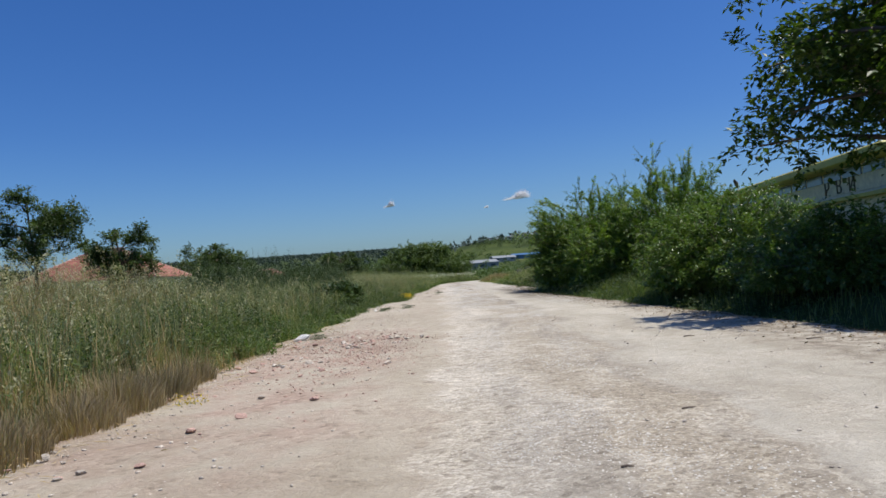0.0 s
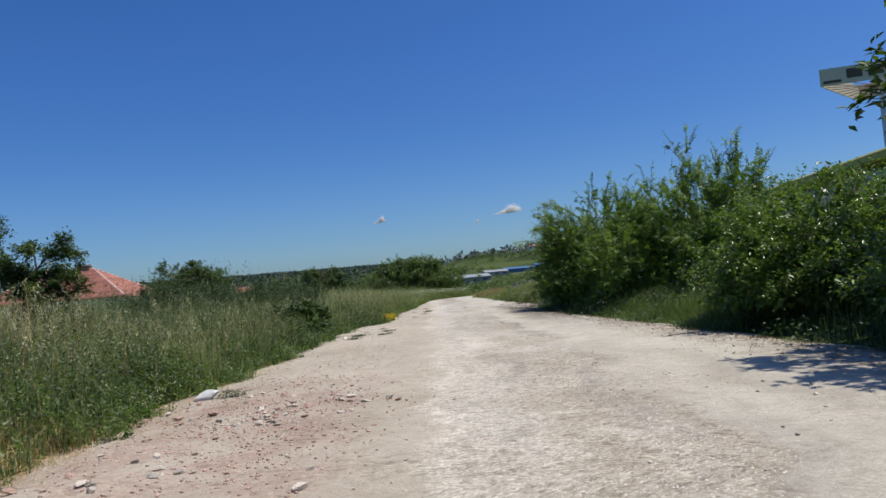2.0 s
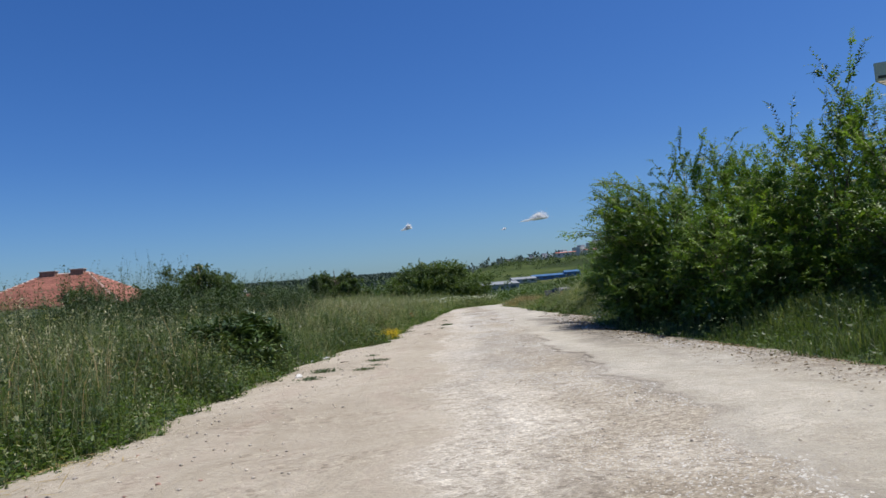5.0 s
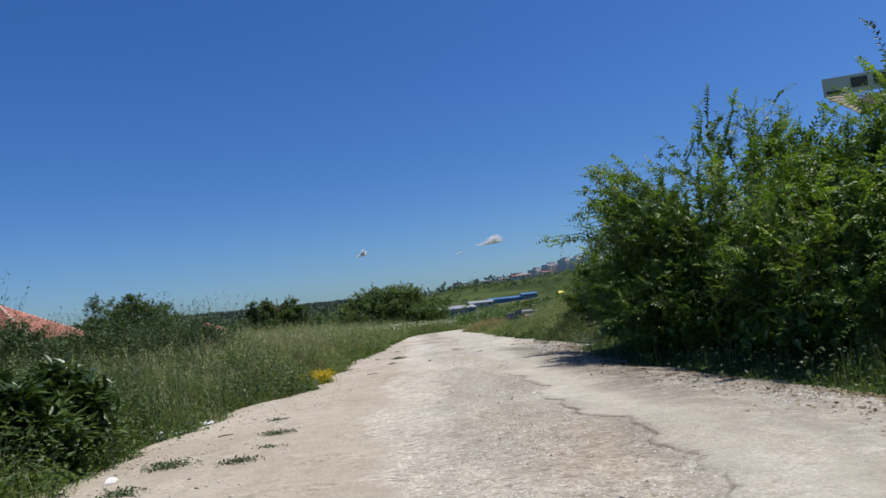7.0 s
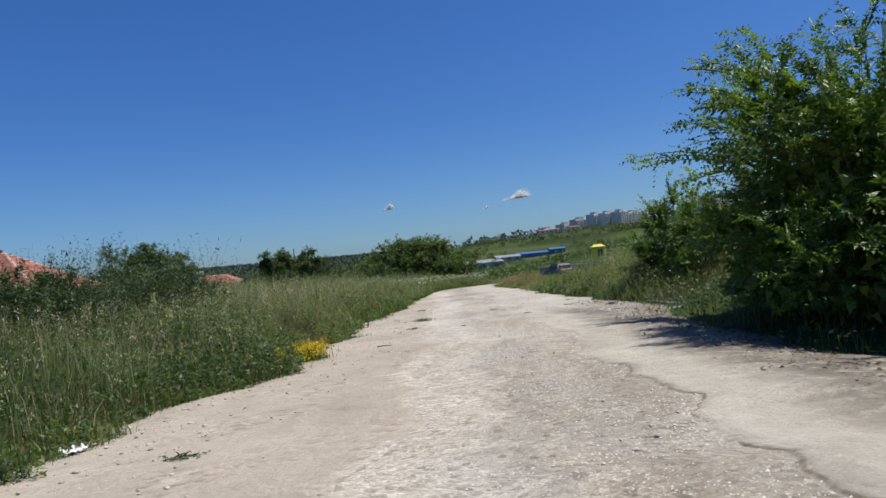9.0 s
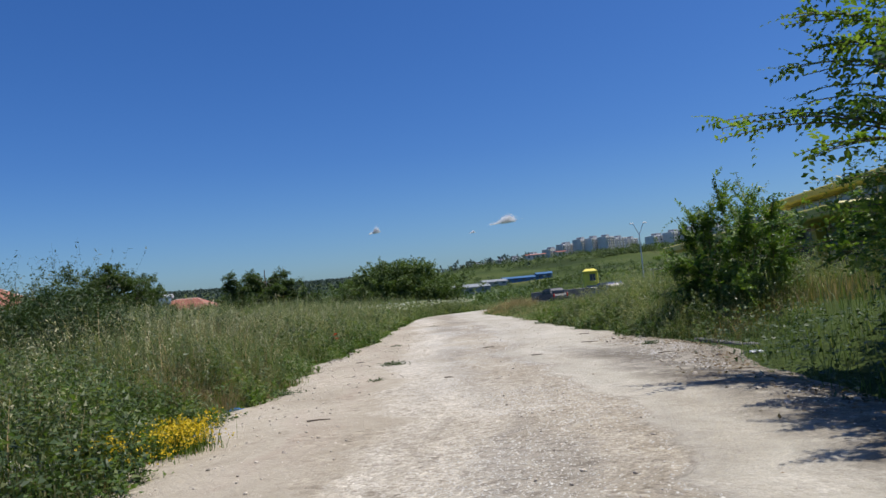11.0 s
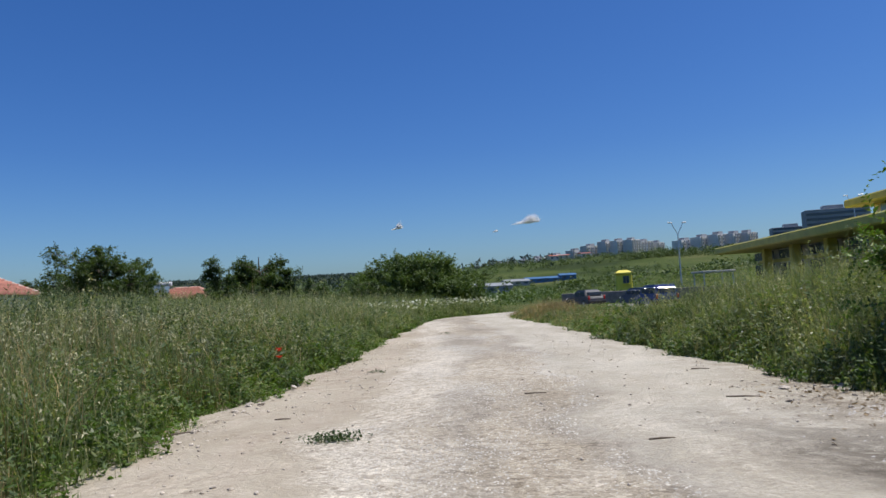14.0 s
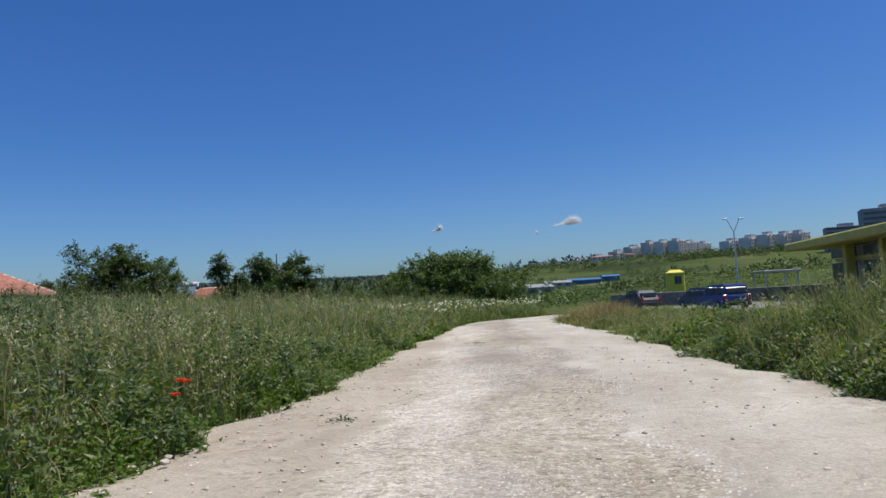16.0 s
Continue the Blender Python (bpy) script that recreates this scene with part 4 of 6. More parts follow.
# ---- distance: flats, sheds, kiosk, lamps, cars ----
def flat_block(place, turn, w, d, h, label, bays=5, mat=None, band=False):
    root = new("apartment_block")
    x, y = place
    root.matrix_world = pose(x, y, float(ground_z(x, y)) - 1.5, 0, 0, turn)
    tagged(root, label, "apartment block", "blocks of flats on the hill")
    part("wall", boxm((-w / 2, -d / 2, 0), (w / 2, d / 2, h), .1), M_FLAT_SHADE if band else M_FLAT, root)
    part("roof_house", boxm((-w * .2, -d * .3, h), (w * .12, d * .3, h + 2.4), .1), M_FLAT_SHADE, root)
    if band:
        n = int(h / 3.1)
        for i in range(n):
            part("window", boxm((-w / 2 + .8, -d / 2 - .15, 1.5 + i * 3.1), (w / 2 - .8, -d / 2 + .1, 3.0 + i * 3.1), .02), M_GLASS_DARK, root)
        return root
    for i in range(bays):
        cx = -w / 2 + (i + .5) * w / bays
        bw = w / bays
        part("bay", boxm((cx - bw * .28, -d / 2 - 1.6, 0), (cx + bw * .2, -d / 2, h - rng.uniform(0, 2.5)), .05), M_FLAT if i % 2 else M_WALL, root)
        # dark strip on the wall in place of the shade between bays
        part("recess_shade", boxm((cx + bw * .24, -d / 2 - .2, 1), (cx + bw * .46, -d / 2 + .05, h - 1), .02), M_FLAT_SHADE, root)
        for j in range(int(h / 3)):
            part("window", boxm((cx - bw * .2, -d / 2 - 1.72, 1.2 + j * 3), (cx + bw * .12, -d / 2 - 1.58, 2.6 + j * 3), .01), M_GLASS_DARK, root)
    return root


def seen_from(px, dist, base=(3.2, 43.97)):
    """A place at a bearing (tangent from the road's axis) and distance, seen from near the end of the walk."""
    return base[0] + px * dist, base[1] + dist


for bearing, dist, w, h in ((0.177, 840, 17, 6.5), (0.205, 830, 20, 8), (0.232, 820, 20, 11), (0.255, 800, 22, 14), (0.277, 790, 17, 17), (0.296, 780, 17, 16.5), (0.314, 770, 16, 16), (0.332, 790, 18, 14), (0.35, 800, 14, 12)):
    flat_block(seen_from(bearing, dist), 30 + rng.uniform(-8, 8), w, 12, h + .5, "pale grey concrete block of flats on the hill", 4)
for bearing, dist, w, h in ((0.122, 900, 16, 6), (0.141, 900, 14, 7), (0.158, 880, 15, 8)):
    flat_block(seen_from(bearing, dist), 5, w, 12, h, "low far house on the hill among trees", 3)
for bearing, dist, w, h in ((0.392, 640, 20, 12), (0.418, 630, 18, 14), (0.442, 620, 16, 15.5), (0.465, 615, 16, 15), (0.484, 610, 12, 15)):
    flat_block(seen_from(bearing, dist), 24, w, 12, h, "grey concrete block of flats above trees", 4)
flat_block(seen_from(0.552, 520), -20, 30, 14, 19, "grey office block far behind the yellow roofs", band=True)
flat_block(seen_from(0.618, 430), -22, 36, 16, 30, "tall dark grey office tower with bands of windows", band=True)


def shed(name, place, turn, w, d, h, wall, roof, label, z=0.0):
    root = new(name)
    root.matrix_world = pose(place[0], place[1], float(ground_z(*place)) + z, 0, 0, turn)
    tagged(root, label, "shed")
    part("wall", boxm((-w / 2, -d / 2, -1), (w / 2, d / 2, h), .05), wall, root)
    b = bmesh.new()
    vs = [b.verts.new(p) for p in ((-w / 2 - .4, -d / 2 - .4, h), (w / 2 + .4, -d / 2 - .4, h), (w / 2 + .4, d / 2 + .4, h), (-w / 2 - .4, d / 2 + .4, h), (-w / 2 - .4, 0, h + d * .1), (w / 2 + .4, 0, h + d * .1))]
    for f in ((0, 1, 5, 4), (2, 3, 4, 5), (0, 4, 3), (1, 2, 5), (0, 3, 2, 1)):
        b.faces.new([vs[i] for i in f])
    part("roof", b, roof, root)
    for i in range(max(2, int(w / 5))):
        cx = -w / 2 + (i + .5) * w / max(2, int(w / 5))
        part("window", boxm((cx - 1.2, -d / 2 - .06, h * .4), (cx + 1.2, -d / 2 + .05, h * .75), .01), M_GLASS_DARK, root)
    return root


shed("warehouse", seen_from(0.105, 300), 8, 17, 14, 3.6, M_GREY_SHEET, M_GREY_SHEET, "low pale grey warehouse beyond the fields")
shed("warehouse", seen_from(0.143, 420), 4, 15, 14, 2.6, M_FLAT_SHADE, M_GREY_SHEET, "long low grey shed beyond the fields")
shed("blue_shed", seen_from(0.186, 440), 2, 26, 12, 2.2, M_BLUE_B, M_BLUE_B, "bright blue sheet-metal shed on the slope")
shed("blue_shed", seen_from(0.218, 440), -6, 10, 12, 2.8, M_BLUE_B, M_BLUE_B, "bright blue sheet-metal shed on the slope")
for bearing, dist in ((0.2, 760), (0.215, 740), (0.245, 730)):
    shed("far_house", seen_from(bearing, dist), rng.uniform(-20, 20), 12, 9, 5, M_WALL, M_RED_ROOF, "small far house with a red roof on the hill")

kiosk = new("kiosk")
kz = float(ground_z(34.5, 148.0))
kiosk.matrix_world = pose(34.5, 148.0, max(kz, .9), 0, 0, -12)
tagged(kiosk, "small bright yellow kiosk with a domed roof", "kiosk")
part("body", boxm((-1.2, -1.0, -.6), (1.2, 1.0, 2.3), .12), M_YEL_BOX, kiosk)
b = bmesh.new()
for z0, z1, r0, r1 in ((2.3, 2.5, 1.75, 1.75), (2.5, 2.9, 1.7, .9)):
    bmesh.ops.create_cone(b, cap_ends=True, segments=4, radius1=r0, radius2=r1, depth=z1 - z0, matrix=pose(0, 0, (z0 + z1) / 2, 0, 0, 45))
part("roof", b, M_YEL_BOX, kiosk)
win = part("window", boxm((-.15, -1.06, .9), (.75, -.98, 2.0), .02), M_GLASS_DARK, kiosk)
part("window_frame", boxm((.26, -1.09, .9), (.34, -1.05, 2.0), .01), M_RUST, win)
part("counter", boxm((-.4, -1.25, .7), (.9, -.98, .78), .01), M_YEL_BOX, kiosk)


def street_lamp(place, h, turn):
    root = new("street_lamp")
    root.matrix_world = pose(place[0], place[1], float(ground_z(*place)) - .2, 0, 0, turn)
    tagged(root, "tall grey street lamp with two raised arms", "street lamp", "street lamps")
    part("pole", tube(bmesh.new(), (0, 0, 0), (0, 0, h - 2.2), .13, .09, 10), M_STEEL, root)
    for s in (-1, 1):
        arm = part("arm", tube(bmesh.new(), (0, 0, h - 2.25), (s * 1.0, 0, h - .3), .06, .05, 8), M_STEEL, root)
        part("lamp_head", boxm((min(s * .85, s * 1.6), -.14, h - .36), (max(s * .85, s * 1.6), .14, h - .16), .05), M_LAMP_CLEAR, arm)
    return root


street_lamp((46.0, 155.0), 10.7, 5)
street_lamp(seen_from(0.652, 120), 12.9, -15)
part_wall = new("low_wall")
part_wall.matrix_world = pose(30, 109.0, float(ground_z(30, 109.0)) - .1, 0, 0, -4)
tagged(part_wall, "low dark grey concrete wall behind the parked cars", "wall", kind="structure")
for i in range(8):
    part("wall_panel", boxm((-13 + i * 3.3, -.15, 0), (-13 + i * 3.3 + 3.24, .15, 1.25), .03), M_DARK_WALL, part_wall)


shelter = new("flat_shelter")
shelter.matrix_world = pose(44.0, 138.0, 0)
tagged(shelter, "low open shelter with a flat pale roof", "shelter")
part("roof", boxm((-2.3, -2, 2.55), (2.3, 2, 2.85), .05), M_CONC, shelter)
for sx in (-2.0, 2.0):
    for sy in (-1.7, 1.7):
        part("post", boxm((sx - .08, sy - .08, -.5), (sx + .08, sy + .08, 2.55), .02), M_STEEL, shelter)


def lot():
    b = bmesh.new()
    g = bmesh.ops.create_grid(b, x_segments=12, y_segments=10, size=.5, matrix=Matrix.Translation((23.5, 98, 0)) @ Matrix.Diagonal((16, 19, 1, 1)))
    for v in b.verts:
        v.co.z = float(ground_z(v.co.x, v.co.y)) + .04
    return b


tagged(part("parking_lot", lot(), ASPHALT), "grey worn asphalt parking lot", "parking lot", kind="structure")


def car(place, turn, paint, label, van=False, L=4.3, H=1.5, W=1.75):
    root = new("car")
    x, y = place
    root.matrix_world = pose(x, y, float(ground_z(x, y)) + .05, 0, 0, turn)
    tagged(root, label, "car", "parked cars")
    if van:
        lower = [(-.5, .3), (-.5, .95), (-.47, 1.0), (.26, 1.0), (.47, .82), (.5, .6), (.5, .3)]
        cab = [(-.48, 1.0), (-.455, H - .05), (-.42, H), (.1, H), (.14, H - .05), (.29, 1.0)]
    else:
        lower = [(-.5, .3), (-.5, .8), (-.48, .9), (.2, .92), (.46, .78), (.5, .6), (.5, .3)]
        cab = [(-.42, .9), (-.33, H - .06), (-.28, H), (.02, H), (.06, H - .05), (.22, .92)]
    def loft(profile, half, top_half):
        b = bmesh.new()
        z0, z1 = min(p[1] for p in profile), max(p[1] for p in profile)
        rings = []
        for s in (-1, 1):
            rings.append([b.verts.new((s * (half + (top_half - half) * (q[1] - z0) / (z1 - z0)), q[0] * L, q[1])) for q in profile])
        n = len(profile)
        b.faces.new(rings[0])
        b.faces.new(rings[1][::-1])
        for i in range(n):
            b.faces.new((rings[0][i], rings[0][(i + 1) % n], rings[1][(i + 1) % n], rings[1][i]))
        bmesh.ops.bevel(b, geom=list(b.edges), offset=.05, segments=2, affect="EDGES")
        return b
    body = part("body", loft(lower, W / 2, W / 2 - .04), paint, root, smooth=False)
    part("cabin", loft(cab, W / 2 - .06, W / 2 - .2), paint, root)
    zc = 1.02 if van else .95
    rear, front = (-.46 * L, .2 * L) if van else (-.37 * L, .12 * L)
    for s in (-1, 1):
        xo = s * (W / 2 - .12)
        n = 3 if van else 2
        for i in range(n):
            a = rear + .14 + (front - rear - .2) * i / n
            part("side_window", boxm((xo - .06, a, zc), (xo + .06, a + (front - rear - .2) / n - .1, H - .18), .02), M_GLASS_DARK, root)
        part("headlight", boxm((s * .62 - .18, L * .5 - .1, .62), (s * .62 + .18, L * .5 + .01, .8), .03), M_LAMP_CLEAR, root)
        part("tail_light", boxm((s * .74 - .08, -L * .5 - .02, .65), (s * .74 + .08, -L * .5 + .06, .98), .02), M_LAMP_RED, root)
        for wy in (-.31 * L, .31 * L):
            w = part("wheel", tube(bmesh.new(), (s * (W / 2 - .2), wy, .31), (s * (W / 2 + .01), wy, .31), .31, .31, 16), M_TYRE, root)
            part("rim", tube(bmesh.new(), (s * (W / 2 - .05), wy, .31), (s * (W / 2 + .03), wy, .31), .19, .17, 12), M_STEEL, w)
    part("rear_window", boxm((-W * .36, -L * (.485 if van else .43), zc + .05), (W * .36, -L * (.45 if van else .36), H - .2), .02), M_GLASS_DARK, root)
    part("windscreen", boxm((-W * .37, front - .05, zc + .05), (W * .37, front + .16, H - .16), .03), M_GLASS_DARK, root)
    part("bumper", boxm((-W / 2 + .02, -L * .5 - .07, .32), (W / 2 - .02, -L * .5 + .05, .55), .04), M_TYRE, root)
    return root


car((20.5, 93.4), 2, M_CAR_BLUE, "dark blue van parked on the lot", True, 4.3, 1.62, 1.75)
car((20.6, 97.4), 6, M_CAR_DARK, "dark blue-grey estate car parked beside a van", True, 4.3, 1.48, 1.7)
car((18.2, 105.4), 14, M_CAR_GREY, "grey car parked at the edge of the lot")

# ---- three-sided sign on a mast ----
def big_sign(place, h, side, face_h, turn):
    root = new("mast_sign")
    root.matrix_world = pose(place[0], place[1], 0, 0, 0, turn)
    tagged(root, "three-sided beige sign high on a steel mast", "sign")
    part("mast", tube(bmesh.new(), (0, 0, 0), (0, 0, h), 1.0, .8, 14), M_STEEL, root)
    part("collar", tube(bmesh.new(), (0, 0, h - 9), (0, 0, h - 8.4), 1.25, 1.25, 14), M_STEEL, root)
    R = side / math.sqrt(3)
    c = [Vector((R * math.cos(radians(q)), R * math.sin(radians(q)), 0)) for q in (210, 330, 90)]
    for i in range(3):
        a, b2 = c[i], c[(i + 1) % 3]
        d = (b2 - a).normalized()
        ang = math.degrees(math.atan2(d.y, d.x))
        mid = (a + b2) / 2
        m = pose(mid.x, mid.y, h, 0, 0, ang)
        b = bmesh.new()
        bmesh.ops.create_cube(b, size=1, matrix=m @ Matrix.Translation((0, 0, face_h / 2)) @ Matrix.Diagonal((side, .3, face_h, 1)))
        f = part("face", b, M_SIGN, root, "faded beige sign panel with dark lettering")
        for k in range(5):
            b = bmesh.new()
            x0 = -side * .26 + k * side * .15
            bmesh.ops.create_cube(b, size=1, matrix=m @ Matrix.Translation((x0, -.2, face_h * .56)) @ Matrix.Diagonal((side * .11, .12, face_h * .55, 1)))
            part("lettering_bar", b, M_SIGN_DARK, f)
        b = bmesh.new()
        bmesh.ops.create_cube(b, size=1, matrix=m @ Matrix.Translation((-side * .42, -.2, face_h * .2)) @ Matrix.Diagonal((side * .13, .12, face_h * .16, 1)))
        part("emblem", b, M_SIGN_DARK, f)
        for k in range(6):
            x0 = -side * .5 + (k + .5) * side / 6
            b = bmesh.new()
            tube(b, m @ Vector((x0, -.1, face_h)), m @ Vector((x0, -.9, face_h + .5)), .06, .06, 6)
            part("floodlight", b, M_LAMP_CLEAR, f)
    for i in range(3):
        a, b2 = c[i] * .97, c[(i + 1) % 3] * .97
        for k in range(7):
            p = a.lerp(b2, (k + .5) / 7)
            part("brace", tube(bmesh.new(), (0, 0, h + .2), (p.x, p.y, h + .1), .12, .1, 6), M_RUST, root)
    return root


big_sign((137.0, 190.0), 45.8, 34.0, 4.6, -20)


def letters(text, m, size, depth, material, parent):
    cu = bpy.data.curves.new("word", "FONT")
    cu.body, cu.size, cu.extrude = text, size, depth
    ob = new("word", cu)
    dg = bpy.context.evaluated_depsgraph_get()
    me = bpy.data.meshes.new_from_object(ob.evaluated_get(dg))
    bpy.data.objects.remove(ob)
    me.materials.clear()
    me.materials.append(material)
    o = part("lettering", me, material, parent, "dark painted capital letters")
    o.matrix_local = m
    return o


for k, ch in enumerate("РВИ"):
    letters(ch, pose(3.97, -43.4 - k * 1.75, 4.62, 90, 0, -90), 1.35, .02, M_SIGN_DARK, bld)

# ---- clouds, small and far ----
def cloud(bearing, elev, dist, w, h, label, base=(3.2, 43.97)):
    root = new("cloud")
    root.matrix_world = pose(base[0] + bearing * dist, base[1] + dist, elev * dist)
    tagged(root, label, "cloud")
    n = 9000
    lobes = np.array([(.30, .02, .17, .42), (.16, .16, .13, .3), (.08, -.06, .16, .26), (-.1, -.06, .14, .16), (-.26, -.12, .13, .11), (-.4, -.16, .1, .07)])
    pick = rng.choice(6, n, p=[.43, .27, .2, .06, .03, .01])
    c = lobes[pick]
    g = rng.normal(0, .55, (n, 3))
    p = np.stack([(c[:, 0] + g[:, 0] * c[:, 2]) * w, g[:, 1] * c[:, 2] * w, (c[:, 1] + np.abs(g[:, 2]) * c[:, 3] * 1.3 - .1) * h], 1)
    v, f = kites(p, rng.normal(0, 1, (n, 3)), rng.normal(0, 1, (n, 3)), rng.uniform(1.2, 3.2, n) * h / 34, rng.uniform(1.0, 2.6, n) * h / 34)
    root["kind"] = "structure"
    part("cloud_mass", quick("cloud_mass", v, f, M_CLOUD), M_CLOUD, root)


# ---- grass and weeds ----
def scatter(n, y0, y1, off0, off1, side):
    """Points beside the road, between two offsets from its edge."""
    y = rng.uniform(y0, y1, n)
    o = rng.uniform(off0, off1, n)
    wave = .2 * np.sin(y * 1.3) + .16 * np.sin(y * 3.3 + 1) + .12 * np.sin(y * 7.1) + rng.normal(0, .1, n)
    x = left_edge(y) - o + wave if side < 0 else right_edge(y) + o + wave
    return x, y, o


def patch(x, y, s, seed):
    """Slow variation over the field, 0 to 1."""
    return .5 + .25 * (np.sin(x / s + seed) * np.cos(y / s * 1.3 + seed * 2) + np.sin((x + y) / s * .7 + seed * 3))


def blade_field(name, mat, label, zones, hmin, hmax, width, lean=.35, heads=None):
    vs, qs, ts, o = [], [], [], 0
    tips = []
    for n, y0, y1, o0, o1, side, hs in zones:
        x, y, off = scatter(n, y0, y1, o0, o1, side)
        z = ground_z(x, y)
        pt, pt2 = patch(x, y, 2.2, 1.7), patch(x + .3 * np.sin(y * 2.1), y, .5, 9.1)
        keep = rng.uniform(0, 1, n) < .4 + .9 * pt2
        if mat is M_GRASS and side < 0:
            keep &= ~((y < 15) & (off < 2.3) & (rng.uniform(0, 1, n) < .85))
        x, y, z, off, pt, pt2 = x[keep], y[keep], z[keep], off[keep], pt[keep], pt2[keep]
        n = len(x)
        tallest = np.where(rng.uniform(0, 1, n) > .96, 1.3, 1.0)
        h = tallest * rng.uniform(hmin, hmax, n) * hs * (.42 + .5 * pt + .6 * pt2) * (.08 + .92 * smoothstep(-.15, 1.7, off))
        keep = h > .05
        x, y, z, h = x[keep], y[keep], z[keep], h[keep]
        m = len(x)
        dist = np.clip((y - 20) / 48, .65, 1.6)
        v, f, tip = blades(np.stack([x, y, z], 1), h, np.full(m, width) * rng.uniform(.6, 1.5, m) * dist, h * (.05 + lean * 1.6 * rng.beta(1.2, 2.2, m)), rng.uniform(-3.14, 3.14, m))
        vs.append(v)
        qs.append(f[0] + o)
        ts.append(f[1] + o)
        o += len(v)
        tips.append((tip, h))
    ob = new(name, quick(name, np.concatenate(vs), [np.concatenate(qs), np.concatenate(ts)], mat))
    tagged(ob, label, "grass", kind="stuff")
    if heads:
        hm, hn, hl, count = heads
        P = np.concatenate([q[0] for q in tips])
        pick = rng.choice(len(P), min(count, len(P)), replace=False)
        P = P[pick]
        per = 12
        p = np.repeat(P, per, 0) - np.array([0, 0, 1]) * rng.uniform(0, .24, (len(P) * per, 1)) + rng.normal(0, .035, (len(P) * per, 3))
        ax = rng.normal(0, .6, (len(p), 3)) + np.array([0, 0, -.8])
        v, f = kites(p, ax, rng.normal(0, 1, (len(p), 3)), rng.uniform(.025, .05, len(p)) * hl, rng.uniform(.01, .02, len(p)) * hl, single=True)
        tagged(new(hn, quick(hn, v, f, hm)), "pale drooping seed heads of wild oats", "grass", kind="stuff")
    return ob


cloud(-.021, .1, 3500, 52, 32, "tiny white cloud low over the horizon")
cloud(.163, .1, 3500, 135, 46, "small wispy white cloud low over the horizon")
cloud(.118, .088, 3500, 30, 12, "faint scrap of white cloud")


def far_trees(name, mat, label, n, b0, b1, d0, d1, h0, h1, per=60, clump=0.0):
    """Far trees and scrub: each a loose heap of leaf sprays on a short stem of shade."""
    be, di = rng.uniform(b0, b1, n), d0 + (d1 - d0) * np.sqrt(rng.uniform(0, 1, n))
    if clump:
        keep = np.sin(be * 37 + di * .021) + np.sin(di * .037 + be * 11) > clump
        be, di = be[keep], di[keep]
        n = len(be)
    x, y = 3.2 + be * di, 43.97 + di
    h = rng.uniform(h0, h1, n)
    c = np.stack([x, y, ground_z(x, y)], 1)
    d = unit(rng.normal(0, 1, (n, per, 3)))
    d[..., 2] = np.abs(d[..., 2])
    q = rng.uniform(.45, 1.05, (n, per, 1))
    p = c[:, None] + d * q * h[:, None, None] * np.array([.62, .62, .95])
    s = (h[:, None] * rng.uniform(.12, .26, (n, per)) * (60 / per) ** .6).ravel()
    ax = (d * .6 + rng.normal(0, .6, d.shape)).reshape(-1, 3)
    v, f = kites(p.reshape(-1, 3), ax, rng.normal(0, .5, (n * per, 3)) + [0, 0, 1], s, s * .8, single=True)
    return tagged(new(name, quick(name, v, f, mat)), label, "trees", kind="stuff")


far_trees("hillside_scrub", M_TREE, "clumps of dark green scrub on the far slope", 2600, .06, .95, 190, 820, 1.6, 4.6, 120, .55)
far_trees("tree_belt", M_TREE, "dark belt of trees beyond the field", 520, -.75, .03, 150, 330, 4.5, 8, 130)
far_trees("field_edge_trees", M_TREE, "dark ragged trees along the far edge of the field", 150, -.4, .01, 95, 135, 2.6, 5.4, 110)
far_trees("low_scrub", M_BUSH, "low green scrub beyond the road end", 240, .035, .2, 75, 190, 1.0, 2.2, 60)
far_trees("ridge_woods", M_RIDGE_HAZE, "dark wooded ridge on the horizon", 8500, -.95, .2, 600, 2200, 6, 9, 14)
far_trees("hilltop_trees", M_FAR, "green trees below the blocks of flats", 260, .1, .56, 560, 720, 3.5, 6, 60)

blade_field("green_grass", M_GRASS, "tall green wild grass along the road", [
    (34000, 1, 40, 0.1, 5, -1, .9), (38000, 40, 94, 0.05, 5, -1, .85), (42000, 2, 125, 5, 30, -1, 1.1),
    (14000, 49.5, 62, 0.1, 6, 1, .9), (26000, 61, 90, 0.1, 7, 1, .32), (5000, 60, 84, 7, 12, 1, .28), (9000, 22, 32, 0.0, 3, 1, .55), (16000, 88, 135, -8, 6, -1, .8), (9000, 8, 50, .5, 5, 1, .5)], .4, 1.1, .02, .5)
blade_field("pale_grass", M_GRASS_PALE, "pale seeding grass stalks in the field", [
    (11000, 1, 40, 0.5, 6, -1, 1.0), (24000, 40, 94, 0.4, 6, -1, .9), (40000, 2, 125, 6, 34, -1, 1.2), (12000, 49.5, 62, 0.3, 6, 1, .95), (14000, 60, 88, 0.6, 6, 1, .42)],
    .7, 1.4, .014, .5, (M_OAT, "oat_heads", 1.15, 7000))
blade_field("dry_grass", M_STRAW, "dry straw-coloured grass at the road edge", [
    (9000, 2, 16, 0.25, 2.0, -1, .9), (1800, 36, 44, 0.2, 1.5, -1, .8), (4500, 45, 48.5, 0.3, 2.2, -1, 1.0), (2500, 52, 58, .8, 3, -1, .9), (6000, 48, 66, 0.6, 4.5, 1, 1.2), (7000, 60, 80, 0.2, 4, 1, .7), (5500, 78, 90, 0.2, 3.0, 1, 1.2), (6000, 6, 16, 1.6, 6, -1, .8), (5000, 15, 26, 5, 12, -1, 1.3)], .3, .8, .012, .6)


